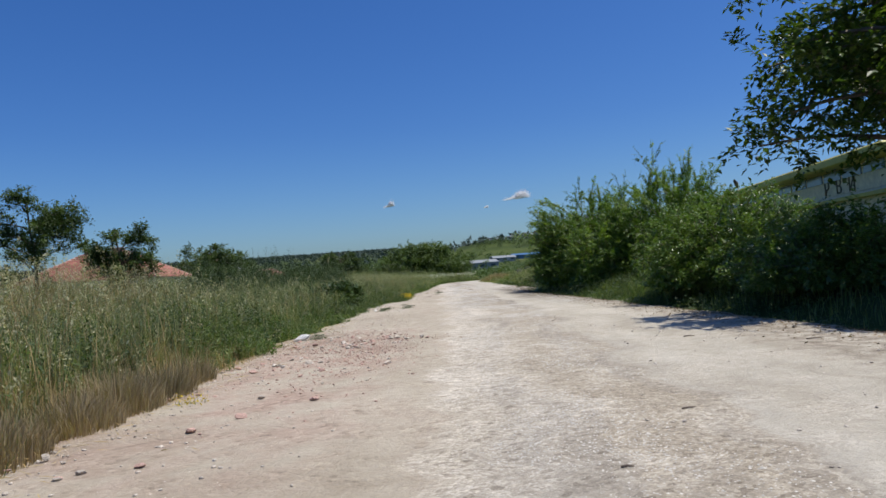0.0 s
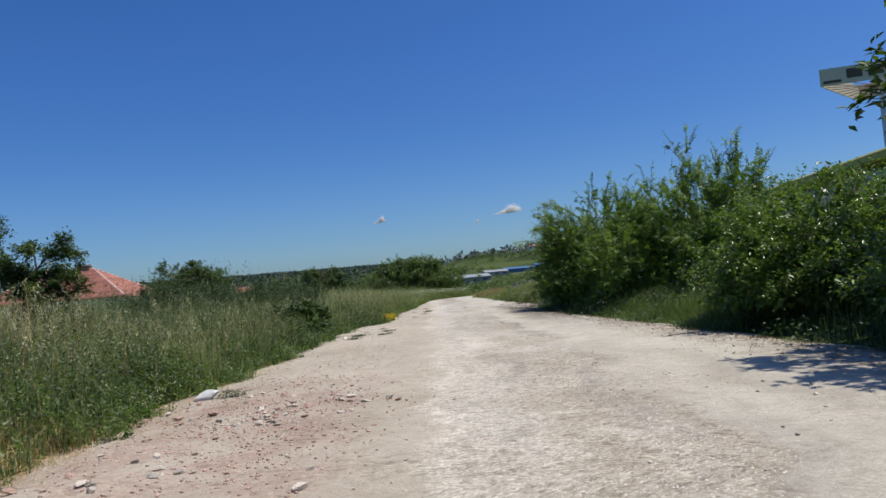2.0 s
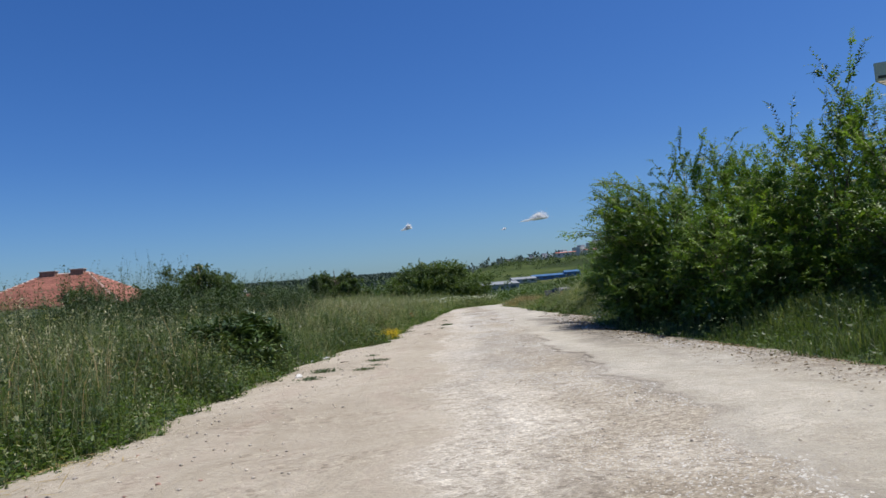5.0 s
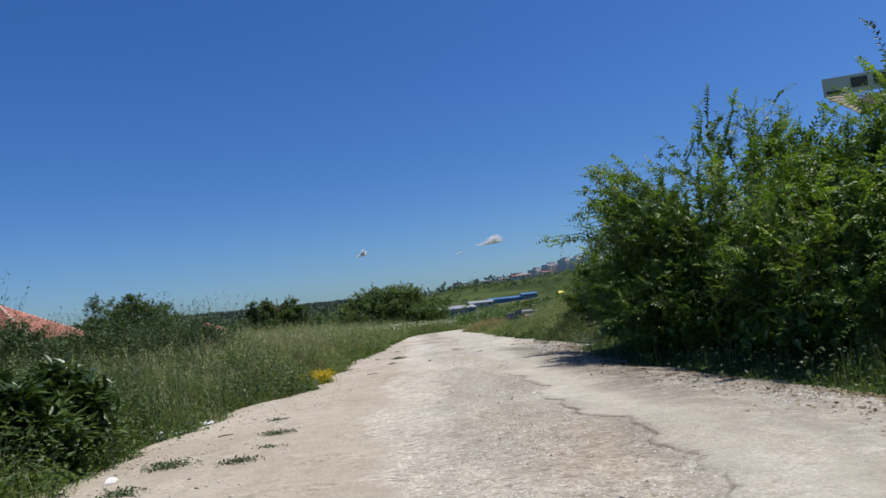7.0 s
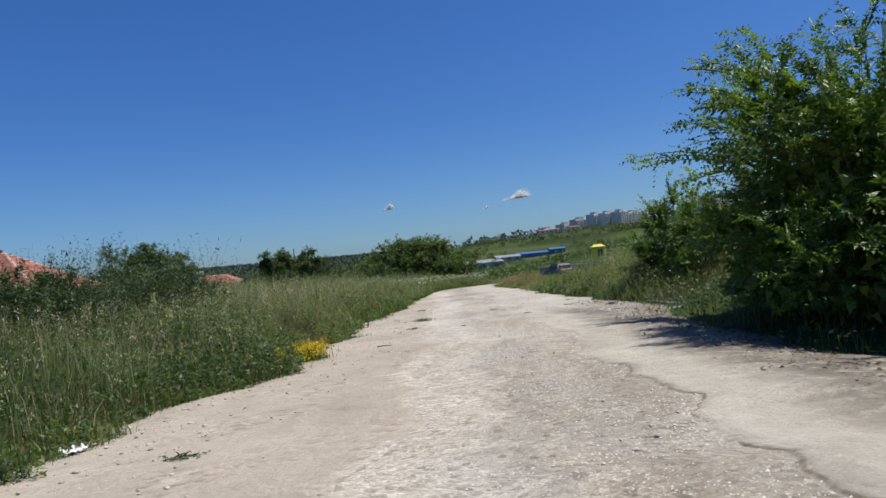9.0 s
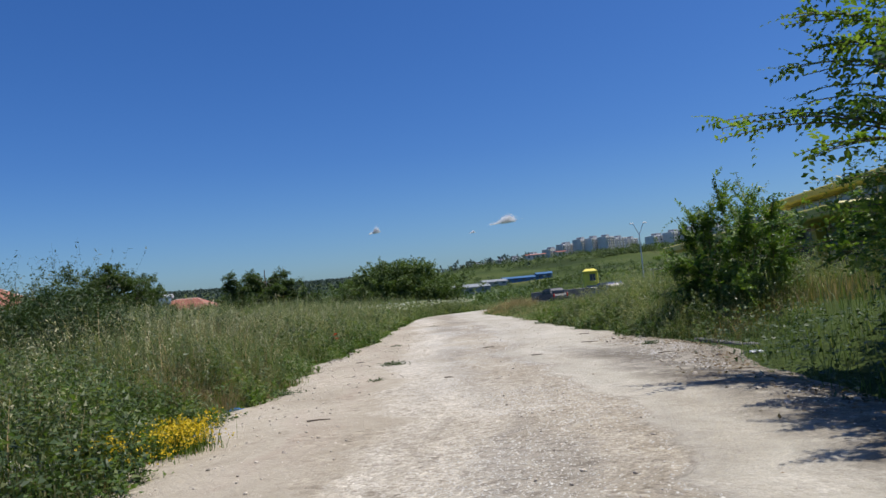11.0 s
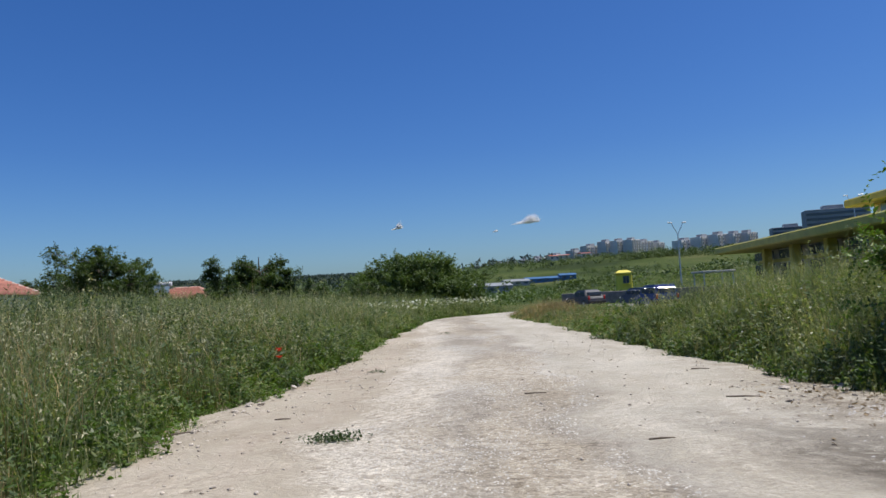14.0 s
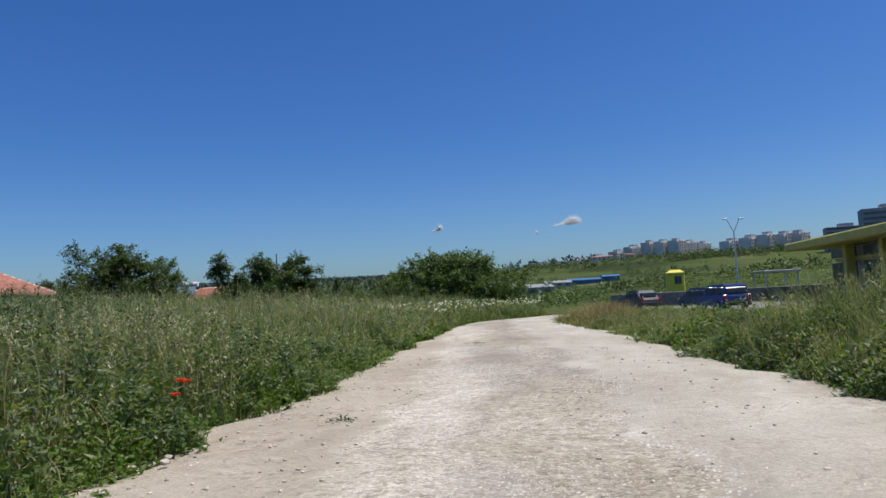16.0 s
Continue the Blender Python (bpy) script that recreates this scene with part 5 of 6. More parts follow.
def stalk_field(name, mat, label, zones, leaf, per, ratio=.4):
    """Upright leafy stalks in drifts: a thin stem with leaves up its whole length."""
    items = []
    for n, y0, y1, o0, o1, side, h0, h1 in zones:
        x, y, off = scatter(n, y0, y1, o0, o1, side)
        pt, pt2 = patch(x, y, 1.7, 2.9), patch(x, y, .55, 6.3)
        keep = rng.uniform(0, 1, n) < .1 + 1.0 * pt * pt2 * 2
        x, y, off, pt, pt2 = x[keep], y[keep], off[keep], pt[keep], pt2[keep]
        m = len(x)
        if not m:
            continue
        h = rng.uniform(h0, h1, m) * (.5 + .45 * pt + .4 * pt2) * (.25 + .75 * smoothstep(-.1, 1.5, off))
        a = rng.uniform(0, 6.28, m)
        lean = (h * rng.uniform(.02, .4, m))[:, None, None]
        s = np.linspace(0, 1, 5)[None, :, None]
        base = np.stack([x, y, ground_z(x, y)], 1)
        line = base[:, None] + s * h[:, None, None] * np.array([0, 0, 1.0]) + np.stack([np.cos(a), np.sin(a), np.zeros(m)], 1)[:, None] * s ** 2 * lean
        far = np.clip((y - 42) / 34 + .55, .8, 1.6)
        items.append(leaves_on(line, per, leaf * np.repeat(far, per), start=.12, ratio=ratio, jitter=.02, single=mat is not M_WEED))
        v, f = tubes(line[:, ::2], .006 * far)
        items.append((v, np.concatenate([f[:, [0, 1, 2]], f[:, [0, 2, 3]]])))
    v, f = join_arrays(items)
    return tagged(new(name, quick(name, v, f, mat)), label, "weeds", kind="stuff")


stalk_field("leafy_stalks", M_GRASS, "leafy green weed stalks standing among the grass", [
    (3000, 13, 44, .3, 4.5, -1, .5, 1.25), (1500, 3, 13, 1.0, 5, -1, .6, 1.2), (4200, 42, 62, .3, 4.5, -1, .4, 1.1), (2600, 60, 95, .3, 4.5, -1, .4, 1.1),
    (1900, 49.5, 60, .3, 5.5, 1, .5, 1.15), (600, 58, 66, .3, 4, 1, .3, .7), (700, 64, 90, .1, 5, 1, .25, .55)], .098, 17, .36)
stalk_field("pale_stalks", M_GRASS_PALE, "pale leafy weed stalks far out in the field", [
    (3600, 5, 110, 4.5, 22, -1, .7, 1.4), (2600, 50, 96, .4, 5, -1, .5, 1.1), (1100, 49.5, 60, .5, 6, 1, .5, 1.15), (700, 58, 74, .3, 5, 1, .3, .65)], .09, 16, .3)
stalk_field("dark_stalks", M_WEED_DARK, "dark dusty weed stalks with narrow leaves", [
    (3600, 16, 46, .3, 6, -1, .5, 1.3), (900, 28, 37, .3, 3.2, -1, .6, 1.3), (2200, 4, 16, 1.3, 8, -1, .6, 1.35), (2400, 44, 64, .6, 7, -1, .5, 1.1), (700, 62, 95, .6, 7, -1, .5, 1.1), (1700, 49.5, 62, .2, 5, 1, .4, 1.0)], .098, 17, .38)
stalk_field("tall_dark_weeds", M_WEED_DARK, "tall dusty dark green weeds standing above the grass", [
    (2600, 37, 51, 4.4, 11.5, -1, 1.4, 2.5), (700, 50, 58, 5, 12, -1, .9, 1.5), (700, 30, 40, 5, 13, -1, 1.0, 1.8), (500, 58, 76, 8, 16, -1, .9, 1.7)], .112, 22, .34)
stalk_field("fresh_stalks", M_WEED, "bright green leafy stalks at the road edge", [
    (1500, 15, 46, .15, 1.9, -1, .3, .8), (2700, 42, 60, .15, 2.6, -1, .3, .8), (1000, 58, 93, .15, 1.7, -1, .25, .6), (1100, 50, 66, .15, 2.6, 1, .35, .85)], .078, 14, .6)


def leafy_field(name, mat, label, zones, size, hmax):
    """Low leafy weeds: leaves in loose layers over the ground."""
    items = []
    for n, y0, y1, o0, o1, side, hs in zones:
        x, y, off = scatter(n, y0, y1, o0, o1, side)
        pt = patch(x, y, 1.4, 4.2)
        keep = pt > np.where(off < .8, .22, .42)
        x, y, off, pt = x[keep], y[keep], off[keep], pt[keep]
        m = len(x)
        z = ground_z(x, y) + rng.uniform(.0, 1, m) ** .7 * hmax * hs * smoothstep(-.1, 1.0, off) * (pt * 1.3) + .02
        ax = rng.normal(0, 1, (m, 3)) * [1, 1, .35]
        sz = size * rng.uniform(.6, 1.4, m) * np.clip((y - 40) / 40 + .55, .8, 1.5)
        items.append(kites(np.stack([x, y, z], 1), ax, rng.normal(0, .35, (m, 3)) + [0, 0, 1], sz, sz * .65, single=True))
    v, f = join_arrays(items)
    return tagged(new(name, quick(name, v, f, mat)), label, "weeds", kind="stuff")


leafy_field("leafy_weeds", M_WEED, "bright green leafy weeds creeping onto the road edge", [
    (38000, 16, 44, -.1, 2.0, -1, .8), (64000, 42, 93, -.02, 1.9, -1, .7), (12000, 50, 62, .05, 3.0, 1, .8), (14000, 60, 90, -.05, 2.6, 1, .5), (6000, 20, 32, 0, 2.5, 1, .5)], .058, .5)
leafy_field("tall_leafy_weeds", M_GRASS, "mixed leafy stalks between the grasses", [
    (18000, 15, 44, .3, 4.5, -1, .8), (4000, 3, 15, 2.0, 4.5, -1, 1.0), (26000, 42, 93, .5, 4.5, -1, .8), (12000, 48, 64, .4, 5.0, 1, .9), (24000, 4, 110, 4.5, 20, -1, 1.0)], .085, 1.0)
leafy_field("dark_weeds", M_WEED_DARK, "dark leafy weeds deep in the grass", [
    (20000, 15, 50, .9, 8, -1, .8), (24000, 25, 48, .3, 6, -1, .9), (5000, 4, 15, 2.4, 8, -1, 1.0), (24000, 45, 110, 1.2, 10, -1, .8), (12000, 49.5, 64, .2, 6, 1, .8), (26000, 6, 51, .2, 5, 1, .8)], .09, .8)

# ---- tall stalks and dead clumps on the near verge ----
blade_field("tall_oat_stalks", M_STRAW, "tall pale wild oat stalks above the verge grass", [
    (900, 3, 12, .8, 5, -1, 1.0), (1300, 12, 30, 1.0, 6, -1, .95), (2600, 16, 28, 5, 11, -1, 1.1), (1500, 40, 62, .9, 5, -1, .85), (1700, 55, 85, .8, 7, -1, .75)], 1.15, 1.75, .013, .4, (M_OAT, "tall_oat_heads", 1.35, 2600))


def dead_clump(y, off, rx, ry_, h, n):
    x = float(left_edge(y)) - off
    a, r = rng.uniform(0, 2 * np.pi, n), np.sqrt(rng.uniform(0, 1, n))
    px, py = x + np.cos(a) * r * rx, y + np.sin(a) * r * ry_
    hh = h * rng.uniform(.45, 1.1, n) * (1 - .4 * r ** 2)
    v, f, _ = blades(np.stack([px, py, ground_z(px, py)], 1), hh, rng.uniform(.006, .014, n), hh * rng.uniform(.05, .6, n), a + rng.normal(0, .8, n))
    tagged(new("dead_grass_clump", quick("dead_grass_clump", v, f, M_DRY)), "brown dead grass clump at the earthy verge", "grass", "dead grass on the verge")


for y, off, rx, ry_, h, n in ((7.2, .7, .55, .6, .6, 1100), (8.4, .45, .5, .6, .62, 1200), (9.5, .5, .6, .7, .72, 1500), (10.7, .35, .45, .6, .66, 1200), (11.9, .4, .4, .6, .6, 800), (5.6, 1.0, .6, .7, .7, 1100), (45.3, .6, .4, .5, .55, 600), (45.0, 1.1, .5, .5, .65, 700)):
    dead_clump(y, off, rx, ry_, h, n)
leafy_field("dry_leaf_scatter", M_STRAW, "pale dry leaves strewn along the earthy verge", [(2600, 3, 13, -.5, .9, -1, .12), (900, 44, 52, -.35, .5, -1, .1)], .06, .6)
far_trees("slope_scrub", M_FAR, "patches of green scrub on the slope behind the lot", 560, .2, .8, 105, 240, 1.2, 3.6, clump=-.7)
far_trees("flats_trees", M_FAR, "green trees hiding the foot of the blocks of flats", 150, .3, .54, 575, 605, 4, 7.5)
far_trees("slope_grass", M_GRASS, "rough grass tussocks on the slope behind the lot", 2200, .18, .8, 68, 210, .4, 1.0, 26)

# ---- loose stones, rubble, litter and small plants on and beside the road ----
def rock_mesh(name, seed, material, flat=.6):
    b = bmesh.new()
    bmesh.ops.create_icosphere(b, subdivisions=2, radius=1.0)
    cuts = [Vector(q).normalized() for q in np.random.default_rng(seed).normal(0, 1, (7, 3))]
    for v in b.verts:
        n = noise.noise(v.co * 1.3 + Vector((seed * 7.1, seed * 3.3, 0))) * .45 + noise.noise(v.co * 3 + Vector((seed, 0, 0))) * .15
        v.co = v.co * (1 + n)
        for c in cuts:
            d = v.co.dot(c) - .52
            if d > 0:
                v.co -= c * d
        v.co.z *= flat
        for ax in range(3):
            v.co[ax] = max(-.85, min(.85, v.co[ax]))
    me = bpy.data.meshes.new(name)
    b.to_mesh(me)
    b.free()
    me.materials.append(material)
    return me


PHI = (1 + 5 ** .5) / 2
ICO_V = unit(np.array([(-1, PHI, 0), (1, PHI, 0), (-1, -PHI, 0), (1, -PHI, 0), (0, -1, PHI), (0, 1, PHI), (0, -1, -PHI), (0, 1, -PHI), (PHI, 0, -1), (PHI, 0, 1), (-PHI, 0, -1), (-PHI, 0, 1)]))
ICO_F = np.array([(0, 11, 5), (0, 5, 1), (0, 1, 7), (0, 7, 10), (0, 10, 11), (1, 5, 9), (5, 11, 4), (11, 10, 2), (10, 7, 6), (7, 1, 8), (3, 9, 4), (3, 4, 2), (3, 2, 6), (3, 6, 8), (3, 8, 9), (4, 9, 5), (2, 4, 11), (6, 2, 10), (8, 6, 7), (9, 8, 1)])


def pebbles(name, material, label, x, y, r):
    n = len(x)
    v = ICO_V[None] * rng.uniform(.6, 1.25, (n, 12, 1)) * r[:, None, None] * np.stack([rng.uniform(.7, 1.3, n), rng.uniform(.7, 1.3, n), rng.uniform(.4, .8, n)], 1)[:, None]
    a = rng.uniform(0, 6.28, n)
    c, s = np.cos(a)[:, None], np.sin(a)[:, None]
    v = np.stack([v[..., 0] * c - v[..., 1] * s, v[..., 0] * s + v[..., 1] * c, v[..., 2]], -1)
    v = v + np.stack([x, y, np.maximum(road_z(x, y), ground_z(x, y)) + r * .25], 1)[:, None]
    f = (ICO_F[None] + np.arange(n)[:, None, None] * 12).reshape(-1, 3)
    return tagged(new(name, quick(name, v.reshape(-1, 3), f, material)), label, "stones", kind="stuff")


def on_road(n, y0, y1, f):
    """Points across the road; f bends the spread towards its sides."""
    y = y0 + (y1 - y0) * rng.uniform(0, 1, n)
    u = f(rng.uniform(0, 1, n))
    return left_edge(y) + (right_edge(y) - left_edge(y)) * u, y


def chips(name, material, label, x, y, r):
    """Small sharp stone chips, bedded in the surface."""
    n = len(x)
    base = np.array([(1, 0, 0), (0, 1, 0), (-1, 0, 0), (0, -1, 0), (0, 0, 1)], float)
    tri = np.array([(0, 1, 4), (1, 2, 4), (2, 3, 4), (3, 0, 4)])
    v = base[None] * rng.uniform(.6, 1.3, (n, 5, 1)) * r[:, None, None] * np.array([1, 1, .6])
    a = rng.uniform(0, 6.28, n)
    c, s = np.cos(a)[:, None], np.sin(a)[:, None]
    v = np.stack([v[..., 0] * c - v[..., 1] * s, v[..., 0] * s + v[..., 1] * c, v[..., 2]], -1)
    v = v + np.stack([x, y, road_z(x, y) - r * .02], 1)[:, None]
    f = (tri[None] + np.arange(n)[:, None, None] * 5).reshape(-1, 3)
    return tagged(new(name, quick(name, v.reshape(-1, 3), f, material)), label, "stones", kind="stuff")


px_, py_ = on_road(11000, 2, 70, lambda q: q)
chips("road_gravel", M_STONE, "loose pale gravel scattered over the road", px_, py_, rng.uniform(.004, .011, len(px_)) * (1 + (py_ > 40) * .3))
px_, py_ = on_road(1500, 2, 66, lambda q: np.where(q < .5, q * .5, q))
pebbles("road_gravel", M_STONE, "loose pale gravel scattered over the road", px_, py_, rng.uniform(.012, .026, len(px_)))
py_ = 3 + 65 * rng.uniform(0, 1, 90000)
px_ = seam_x(py_) - 2.3 * rng.beta(1.5, 1.4, 90000)
clump_ = np.sin(px_ * 2.3 + np.sin(py_ * .7) * 1.5) + .6 * np.sin(py_ * 1.1 + px_) + rng.normal(0, .7, 90000) > -.35
px_, py_ = px_[clump_], py_[clump_]
chips("crushed_stone", M_CRUSHED, "pale crushed stone lying loose in the middle of the road", px_, py_, .0045 + .011 * rng.random(len(px_)) ** 2)
py_ = rng.uniform(20, 60, 6000)
px_ = seam_x(py_) + .12 * rng.normal(0, 1, 6000)
chips("edge_stone", M_CRUSHED, "grey stone chips along the broken edge of the road layer", px_, py_, .006 + .014 * rng.random(6000) ** 2)
py_ = rng.uniform(27, 50, 9000)
px_ = right_edge(py_) - 2.0 * rng.beta(1.2, 1.7, 9000)
keep_ = np.sin(px_ * 3.1 + py_ * .8) + np.sin(py_ * 2.3 - px_) + rng.normal(0, .8, 9000) > -.2
px_, py_ = px_[keep_], py_[keep_]
chips("dark_gravel", M_CONC, "grey gravel and grit along the shaded road edge", px_, py_, .007 + .02 * rng.random(len(px_)) ** 2.5)
py_ = rng.uniform(3, 60, 1700)
px_ = left_edge(py_) + rng.normal(-.05, .45, 1700)
pebbles("verge_gravel", M_STONE, "stones and crumbs of earth along the verge", px_, py_, .006 + .02 * rng.random(1700) ** 2)
px_, py_ = rng.normal(-1.4, .8, 2600), rng.normal(15.4, 2.6, 2600)
pebbles("rubble_crumbs", M_BRICK_RUBBLE, "reddish crumbs of broken brick on the shoulder", px_, py_, .005 + .02 * rng.random(2600) ** 2)

ROCKS = [rock_mesh("rubble_stone", i, M_STONE) for i in range(5)] + [rock_mesh("rubble_stone", 9 + i, M_BRICK_RUBBLE) for i in range(3)]


def stone_at(x, y, r, me, label, group=""):
    o = new("rubble_stone", me)
    o.matrix_world = pose(x, y, float(max(road_z(x, y), ground_z(x, y))) + r * .28, rng.uniform(-12, 12), rng.uniform(-12, 12), rng.uniform(0, 360)) @ Matrix.Diagonal((r * rng.uniform(.8, 1.3), r, r * rng.uniform(.7, 1.1), 1))
    return tagged(o, label, "stone", group)


for cx, cy, n, sp in ((-1.55, 12.0, 12, .4), (-1.25, 15.6, 36, .5), (-.45, 16.8, 22, .35), (.12, 16.3, 6, .3), (-2.3, 8.5, 6, .6), (-.45, 17.9, 5, .4), (-2.2, 13.6, 24, .55), (-3.2, 6.5, 8, .5), (-1.9, 17.3, 16, .4), (-.8, 16.5, 30, .45), (-1.7, 16.0, 22, .45), (-2.7, 16.6, 14, .35), (-3.75, 7.5, 14, .45), (-3.5, 10.2, 16, .4), (-3.2, 12.6, 12, .35)):
    for i in range(n):
        k = int(rng.integers(0, 8))
        stone_at(cx + rng.normal(0, sp), cy + rng.normal(0, sp), .018 + .066 * rng.random() ** 2.3, ROCKS[k],
                 "broken reddish brick lump on the shoulder" if k > 4 else "pale broken stone on the earth shoulder", "rubble on the shoulder")
for i in range(70):
    y = rng.uniform(40, 53)
    stone_at(float(right_edge(y)) - rng.uniform(-.3, 1.5), y, .018 + .05 * rng.random() ** 2, ROCKS[int(rng.integers(0, 5))], "grey broken stone at the littered road edge", "rubble at the road edge")
for i in range(26):
    y = rng.normal(53.2, 1.6)
    stone_at(float(left_edge(y)) + rng.normal(-.02, .16), y, .02 + .05 * rng.random() ** 2, ROCKS[int(rng.integers(0, 5))], "pale broken stone at the edge of the weeds", "stones at the weed edge")
white = rock_mesh("plaster_lump", 21, M_WHITE_STONE, .7)
o = new("plaster_lump", white)
o.matrix_world = pose(-2.8, 18.25, .07, 10, -8, 25) @ Matrix.Diagonal((.25, .15, .14, 1))
tagged(o, "white lump of broken plaster at the verge", "stone")
o = new("plaster_lump", white)
o.matrix_world = pose(-1.5, 30.6, .02, 0, 12, 80) @ Matrix.Diagonal((.12, .08, .1, 1))
tagged(o, "small white lump of plaster at the verge", "stone")

# kerb at the far side
kerb = new("kerb")
kerb.matrix_world = pose(9.0, 49.7, float(ground_z(9.0, 49.7)) - .02, 0, 0, 4)
tagged(kerb, "old dark grey concrete kerb half buried by shrubs", "kerb", kind="structure")
for i in range(5):
    part("kerb_stone", boxm((-.08, -1.0 * i - .98, -.1), (.1, -1.0 * i, .09 - .015 * (i % 2)), .02), M_DARK_WALL, kerb)


def tuft(x, y, r, h, n, mat, label, leafy=0):
    """A low tuft of grass or weed growing through the road."""
    a, q = rng.uniform(0, 6.28, n), np.sqrt(rng.uniform(0, 1, n)) * r
    p = np.stack([np.cos(a) * q * 1.4, np.sin(a) * q, np.zeros(n)], 1)
    hh = h * rng.uniform(.25, .8, n)
    v, f, _ = blades(p, hh, np.full(n, .008), hh * rng.uniform(.4, 1.1, n), a + rng.normal(0, .6, n))
    root = new("weed_tuft")
    tagged(part("blade_growth", quick("blade_growth", v, f, mat), mat, root), kind="stuff")
    root.matrix_world = pose(x, y, float(max(road_z(x, y), ground_z(x, y))) - .01)
    tagged(root, label, "weed", "weeds growing in the road")
    if leafy:
        p = np.stack([rng.normal(0, r * .7, leafy), rng.normal(0, r * .5, leafy), rng.uniform(.01, h * .7, leafy)], 1)
        sz = rng.uniform(.03, .06, leafy)
        v, f = kites(p, rng.normal(0, 1, (leafy, 3)) * [1, 1, .4], rng.normal(0, .4, (leafy, 3)) + [0, 0, 1], sz, sz * .55)
        tagged(part("foliage", quick("foliage", v, f, M_WEED_DARK), M_WEED_DARK, root), kind="stuff")
    return root


for x, y, r, h, n, lf in ((2.12, 49.9, .26, .16, 260, 120), (1.84, 47.0, .12, .08, 90, 0), (-.05, 33.1, .24, .1, 160, 60), (-.17, 31.0, .2, .08, 140, 50), (-1.05, 31.2, .26, .16, 200, 120), (-1.13, 29.9, .22, .12, 150, 60), (.04, 46.5, .42, .22, 420, 300), (-.45, 46.9, .45, .26, 420, 300), (-.3, 34.8, .16, .06, 80, 20), (4.07, 69.5, .3, .1, 90, 0), (.03, 31.9, .14, .07, 80, 0), (2.2, 56.5, .2, .08, 80, 0), (-2.4, 18.2, .2, .25, 160, 60), (7.7, 49.0, .16, .14, 80, 40), (1.0, 58.6, .2, .12, 80, 40), (-.3, 44.0, .2, .14, 80, 40)):
    tuft(x, y, r * .8, h * .7, n // 4, M_WEED_DARK, "low green weed tuft growing in the road surface", 60 + lf * 2)


def flower_patch(name, x, y, rx, ry_, h, n, petal, label, category):
    root = new(name)
    root.matrix_world = pose(x, y, float(ground_z(x, y)))
    tagged(root, label, category)
    p = np.stack([rng.normal(0, rx * .5, n), rng.normal(0, ry_ * .5, n), np.zeros(n)], 1)
    hh = h * rng.uniform(.4, 1.0, n)
    v, f, tip = blades(p, hh, np.full(n, .012), hh * rng.uniform(.1, .4, n), rng.uniform(0, 6.28, n))
    tagged(part("stalk_growth", quick("stalk_growth", v, f, M_WEED), M_WEED, root), kind="stuff")
    per = 4
    q = np.repeat(tip, per, 0) + rng.normal(0, .035, (n * per, 3))
    sz = rng.uniform(.02, .04, n * per)
    v, f = kites(q, rng.normal(0, 1, (n * per, 3)), rng.normal(0, .5, (n * per, 3)) + [0, 0, 1], sz, sz * .8)
    tagged(part("blossom", quick("blossom", v, f, petal), petal, root), kind="stuff")
    return root


flower_patch("yellow_flowers", -.15, 42.0, .32, .45, .45, 330, M_YELLOW, "clump of small yellow wildflowers at the verge", "flowers")
flower_patch("yellow_flowers", -.7, 41.4, .35, .35, .4, 90, M_YELLOW, "thin clump of small yellow wildflowers at the verge", "flowers")
flower_patch("yellow_flowers", -3.0, 9.6, .2, .2, .2, 30, M_YELLOW, "tiny yellow wildflowers in dry grass", "flowers")


def poppy(x, y, h):
    root = new("poppy")
    root.matrix_world = pose(x, y, float(ground_z(x, y)))
    tagged(root, "single red poppy standing in the grass", "poppy", "poppies")
    part("stem", tube(bmesh.new(), (0, 0, 0), (.02, .01, h), .005, .004, 5), M_STEM, root)
    for k in range(4):
        a = k * math.pi / 2
        v, f = kites(np.array([[.02, .01, h]]), np.array([[math.cos(a), math.sin(a), .55]]), np.array([[-math.cos(a) * .5, -math.sin(a) * .5, 1]]), .085, .1)
        part("petal", quick("petal", v, f, M_POPPY), M_POPPY, root)


for x, y, h in ((.3, 56.5, .62), (.22, 56.9, .55), (.36, 56.2, .5)):
    poppy(x, y, h)


def scrap(name, x, y, w, d, h, material, label, category):
    """A crumpled sheet."""
    b = bmesh.new()
    bmesh.ops.create_grid(b, x_segments=9, y_segments=9, size=.5)
    for v in b.verts:
        q = v.co * 4 + Vector((x, y, 0))
        v.co = Vector((v.co.x * w + noise.noise(q) * w * .2, v.co.y * d + noise.noise(q + Vector((3, 1, 0))) * d * .2, abs(noise.noise(q * 1.7)) * h + .01))
    r = bmesh.ops.solidify(b, geom=b.faces[:], thickness=.004)
    ob = part(name, b, material)
    ob.matrix_world = pose(x, y, float(max(road_z(x, y), ground_z(x, y))), 0, 0, rng.uniform(0, 180))
    return tagged(ob, label, category)


scrap("plastic_bag", -2.05, 34.7, .42, .3, .22, M_PLASTIC, "crumpled white plastic bag in the verge", "litter")
scrap("paper_scrap", -1.7, 35.8, .28, .2, .1, M_PLASTIC, "white scrap of paper at the verge", "litter")
scrap("plastic_bag", -1.3, 41.0, .42, .42, .6, M_PLASTIC, "pale crumpled plastic bag among weeds", "litter")
scrap("blue_wrapper", -.3, 45.1, .26, .18, .1, M_BLUE_PLASTIC, "crumpled blue plastic wrapper at the verge", "litter")
scrap("paper_scrap", 8.6, 46.2, .25, .18, .08, M_PLASTIC, "pale scrap of paper by the kerb", "litter")

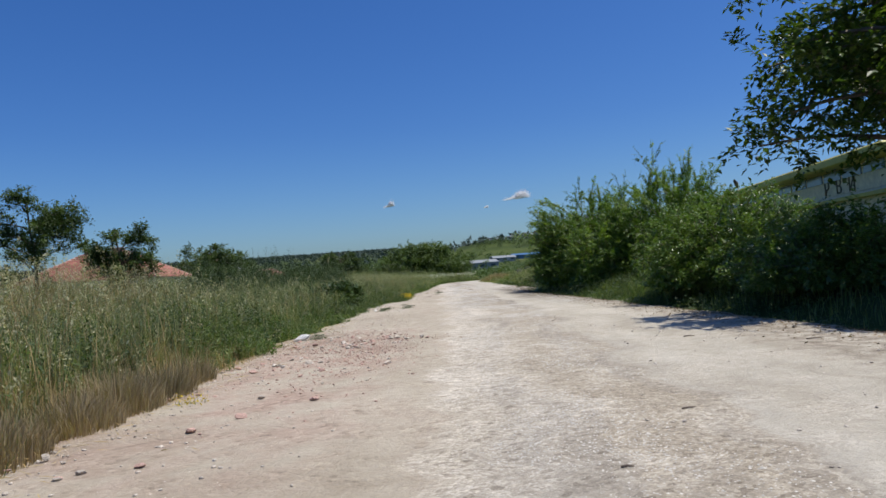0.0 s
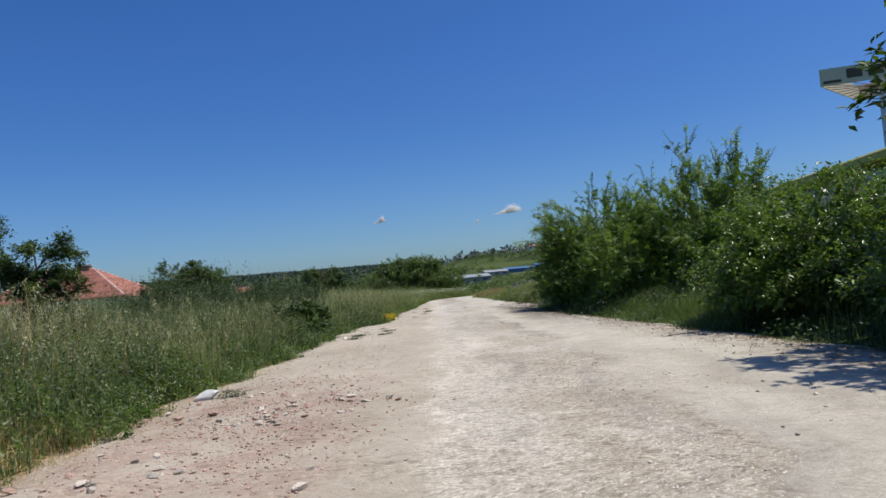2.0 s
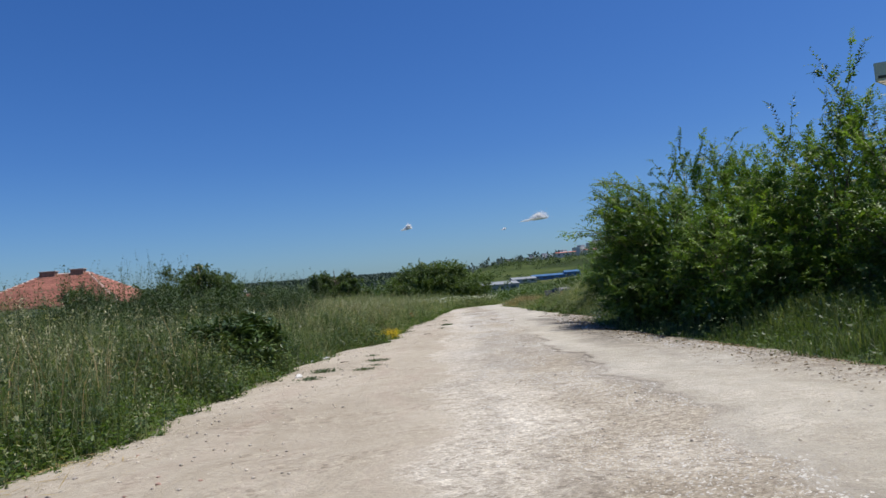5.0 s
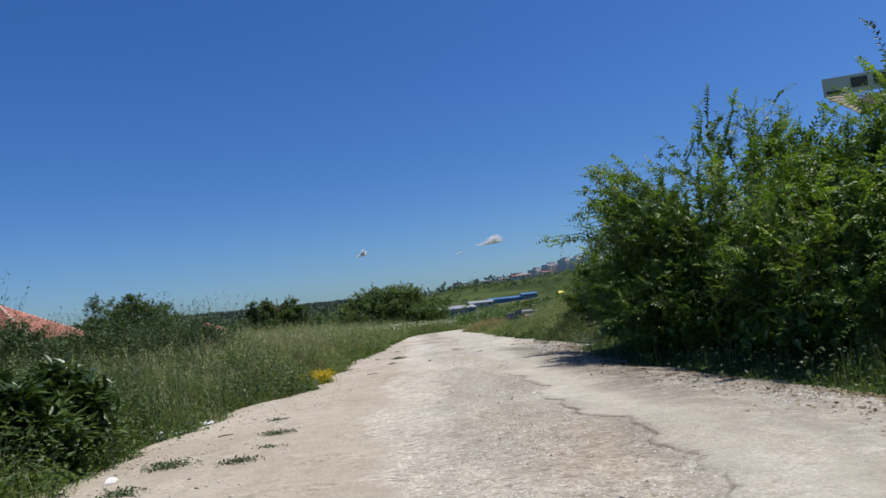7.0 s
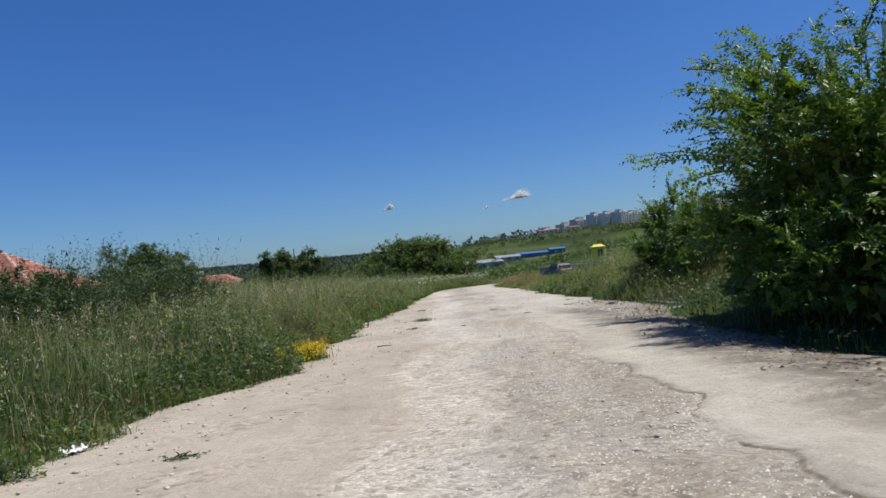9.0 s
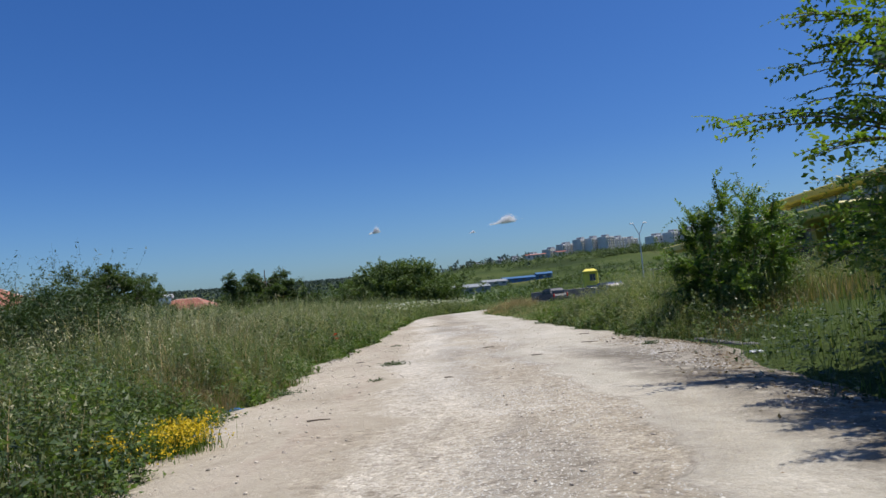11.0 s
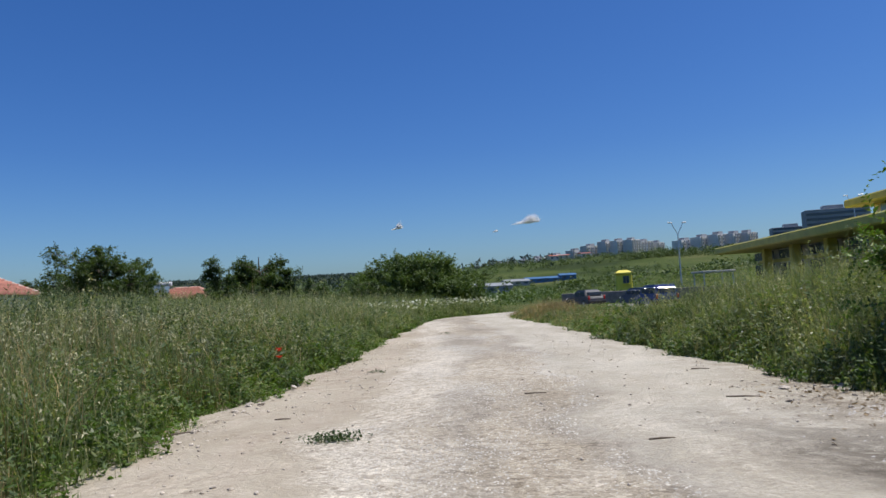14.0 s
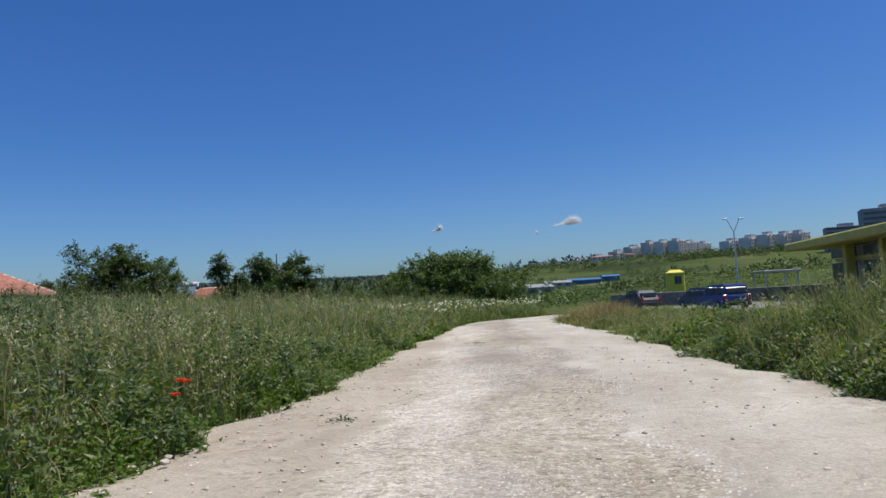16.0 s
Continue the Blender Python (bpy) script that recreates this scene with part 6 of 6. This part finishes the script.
for x, y, L in ((2.6, 6.7, .14), (1.46, 5.0, .1), (3.1, 46.4, .16), (7.3, 47.1, .35), (6.6, 34.5, .4), (5.9, 38.2, .3), (-.9, 33.6, .22), (7.2, 44.0, .45), (6.9, 41.0, .3), (5.0, 12.6, .2), (6.4, 11.0, .3), (1.2, 43.0, .3), (.1, 50.6, .4), (.3, 50.9, .3), (-.1, 50.3, .35), (1.3, 51.5, .2), (4.6, 52.3, .3), (6.9, 51.0, .4), (7.6, 54.0, .3), (5.2, 49.0, .25)):
    a = rng.uniform(-.5, .5)
    z = float(road_z(x, y)) + .012
    b = bmesh.new()
    tube(b, (x - math.cos(a) * L / 2, y - math.sin(a) * L / 2, z), (x, y + .01, z + .006), .01, .009, 6)
    tube(b, (x, y + .01, z + .006), (x + math.cos(a) * L / 2, y + math.sin(a) * L / 2 + .03, z), .009, .005, 6)
    tagged(part("dry_twig", b, M_BARK), "short dark dry twig lying on the road", "twig", "twigs on the road")


def lying(name, material, label, x, y, length, ratio, lift=.012):
    n = len(x)
    p = np.stack([x, y, np.maximum(road_z(x, y), ground_z(x, y)) + lift], 1)
    ax = np.stack([rng.normal(0, 1, n), rng.normal(0, 1, n), rng.normal(0, .12, n)], 1)
    v, f = kites(p, ax, rng.normal(0, .3, (n, 3)) + [0, 0, 1], length, length * ratio, .1)
    return tagged(new(name, quick(name, v, f, material)), label, "litter", kind="stuff")


M_DEAD = leaf_material("dead_leaf", [(0.1, 0.07, 0.045), (0.2, 0.14, 0.09), (0.3, 0.23, 0.16)], .1, .8)
y_ = rng.uniform(8, 52, 7000)
lying("leaf_litter", M_DEAD, "dry brown leaf litter below the shrubs", right_edge(y_) - np.abs(rng.normal(0, 1, 7000)) * .75 + .5, y_, rng.uniform(.03, .08, 7000), .55)
y_ = rng.uniform(2, 24, 5000)
lying("straw_litter", M_STRAW, "flattened dry straw along the verge", left_edge(y_) + rng.normal(-.8, .6, 5000), y_, rng.uniform(.08, .3, 5000), .05, .03)
y_ = rng.uniform(80, 112, 1600)
n_ = len(y_)
v_, f_ = kites(np.stack([left_edge(y_) - rng.uniform(.5, 9, n_), y_, ground_z(left_edge(y_) - 3, y_) + rng.uniform(.7, 1.1, n_)], 1), rng.normal(0, 1, (n_, 3)), rng.normal(0, .3, (n_, 3)) + [0, 0, 1], .12, .12)
tagged(new("white_umbels", quick("white_umbels", v_, f_, M_WHITE_FL)), "white flower heads above the far grass", "flowers", kind="stuff")
y_ = rng.uniform(47, 60, 130)
n_ = len(y_)
x_ = right_edge(y_) + rng.uniform(.5, 5, n_)
v_, f_ = kites(np.stack([x_, y_, ground_z(x_, y_) + rng.uniform(.5, .95, n_)], 1), rng.normal(0, 1, (n_, 3)), rng.normal(0, .3, (n_, 3)) + [0, 0, 1], .045, .045)
tagged(new("white_umbels", quick("white_umbels", v_, f_, M_WHITE_FL)), "small white flowers on the bank", "flowers", kind="stuff")
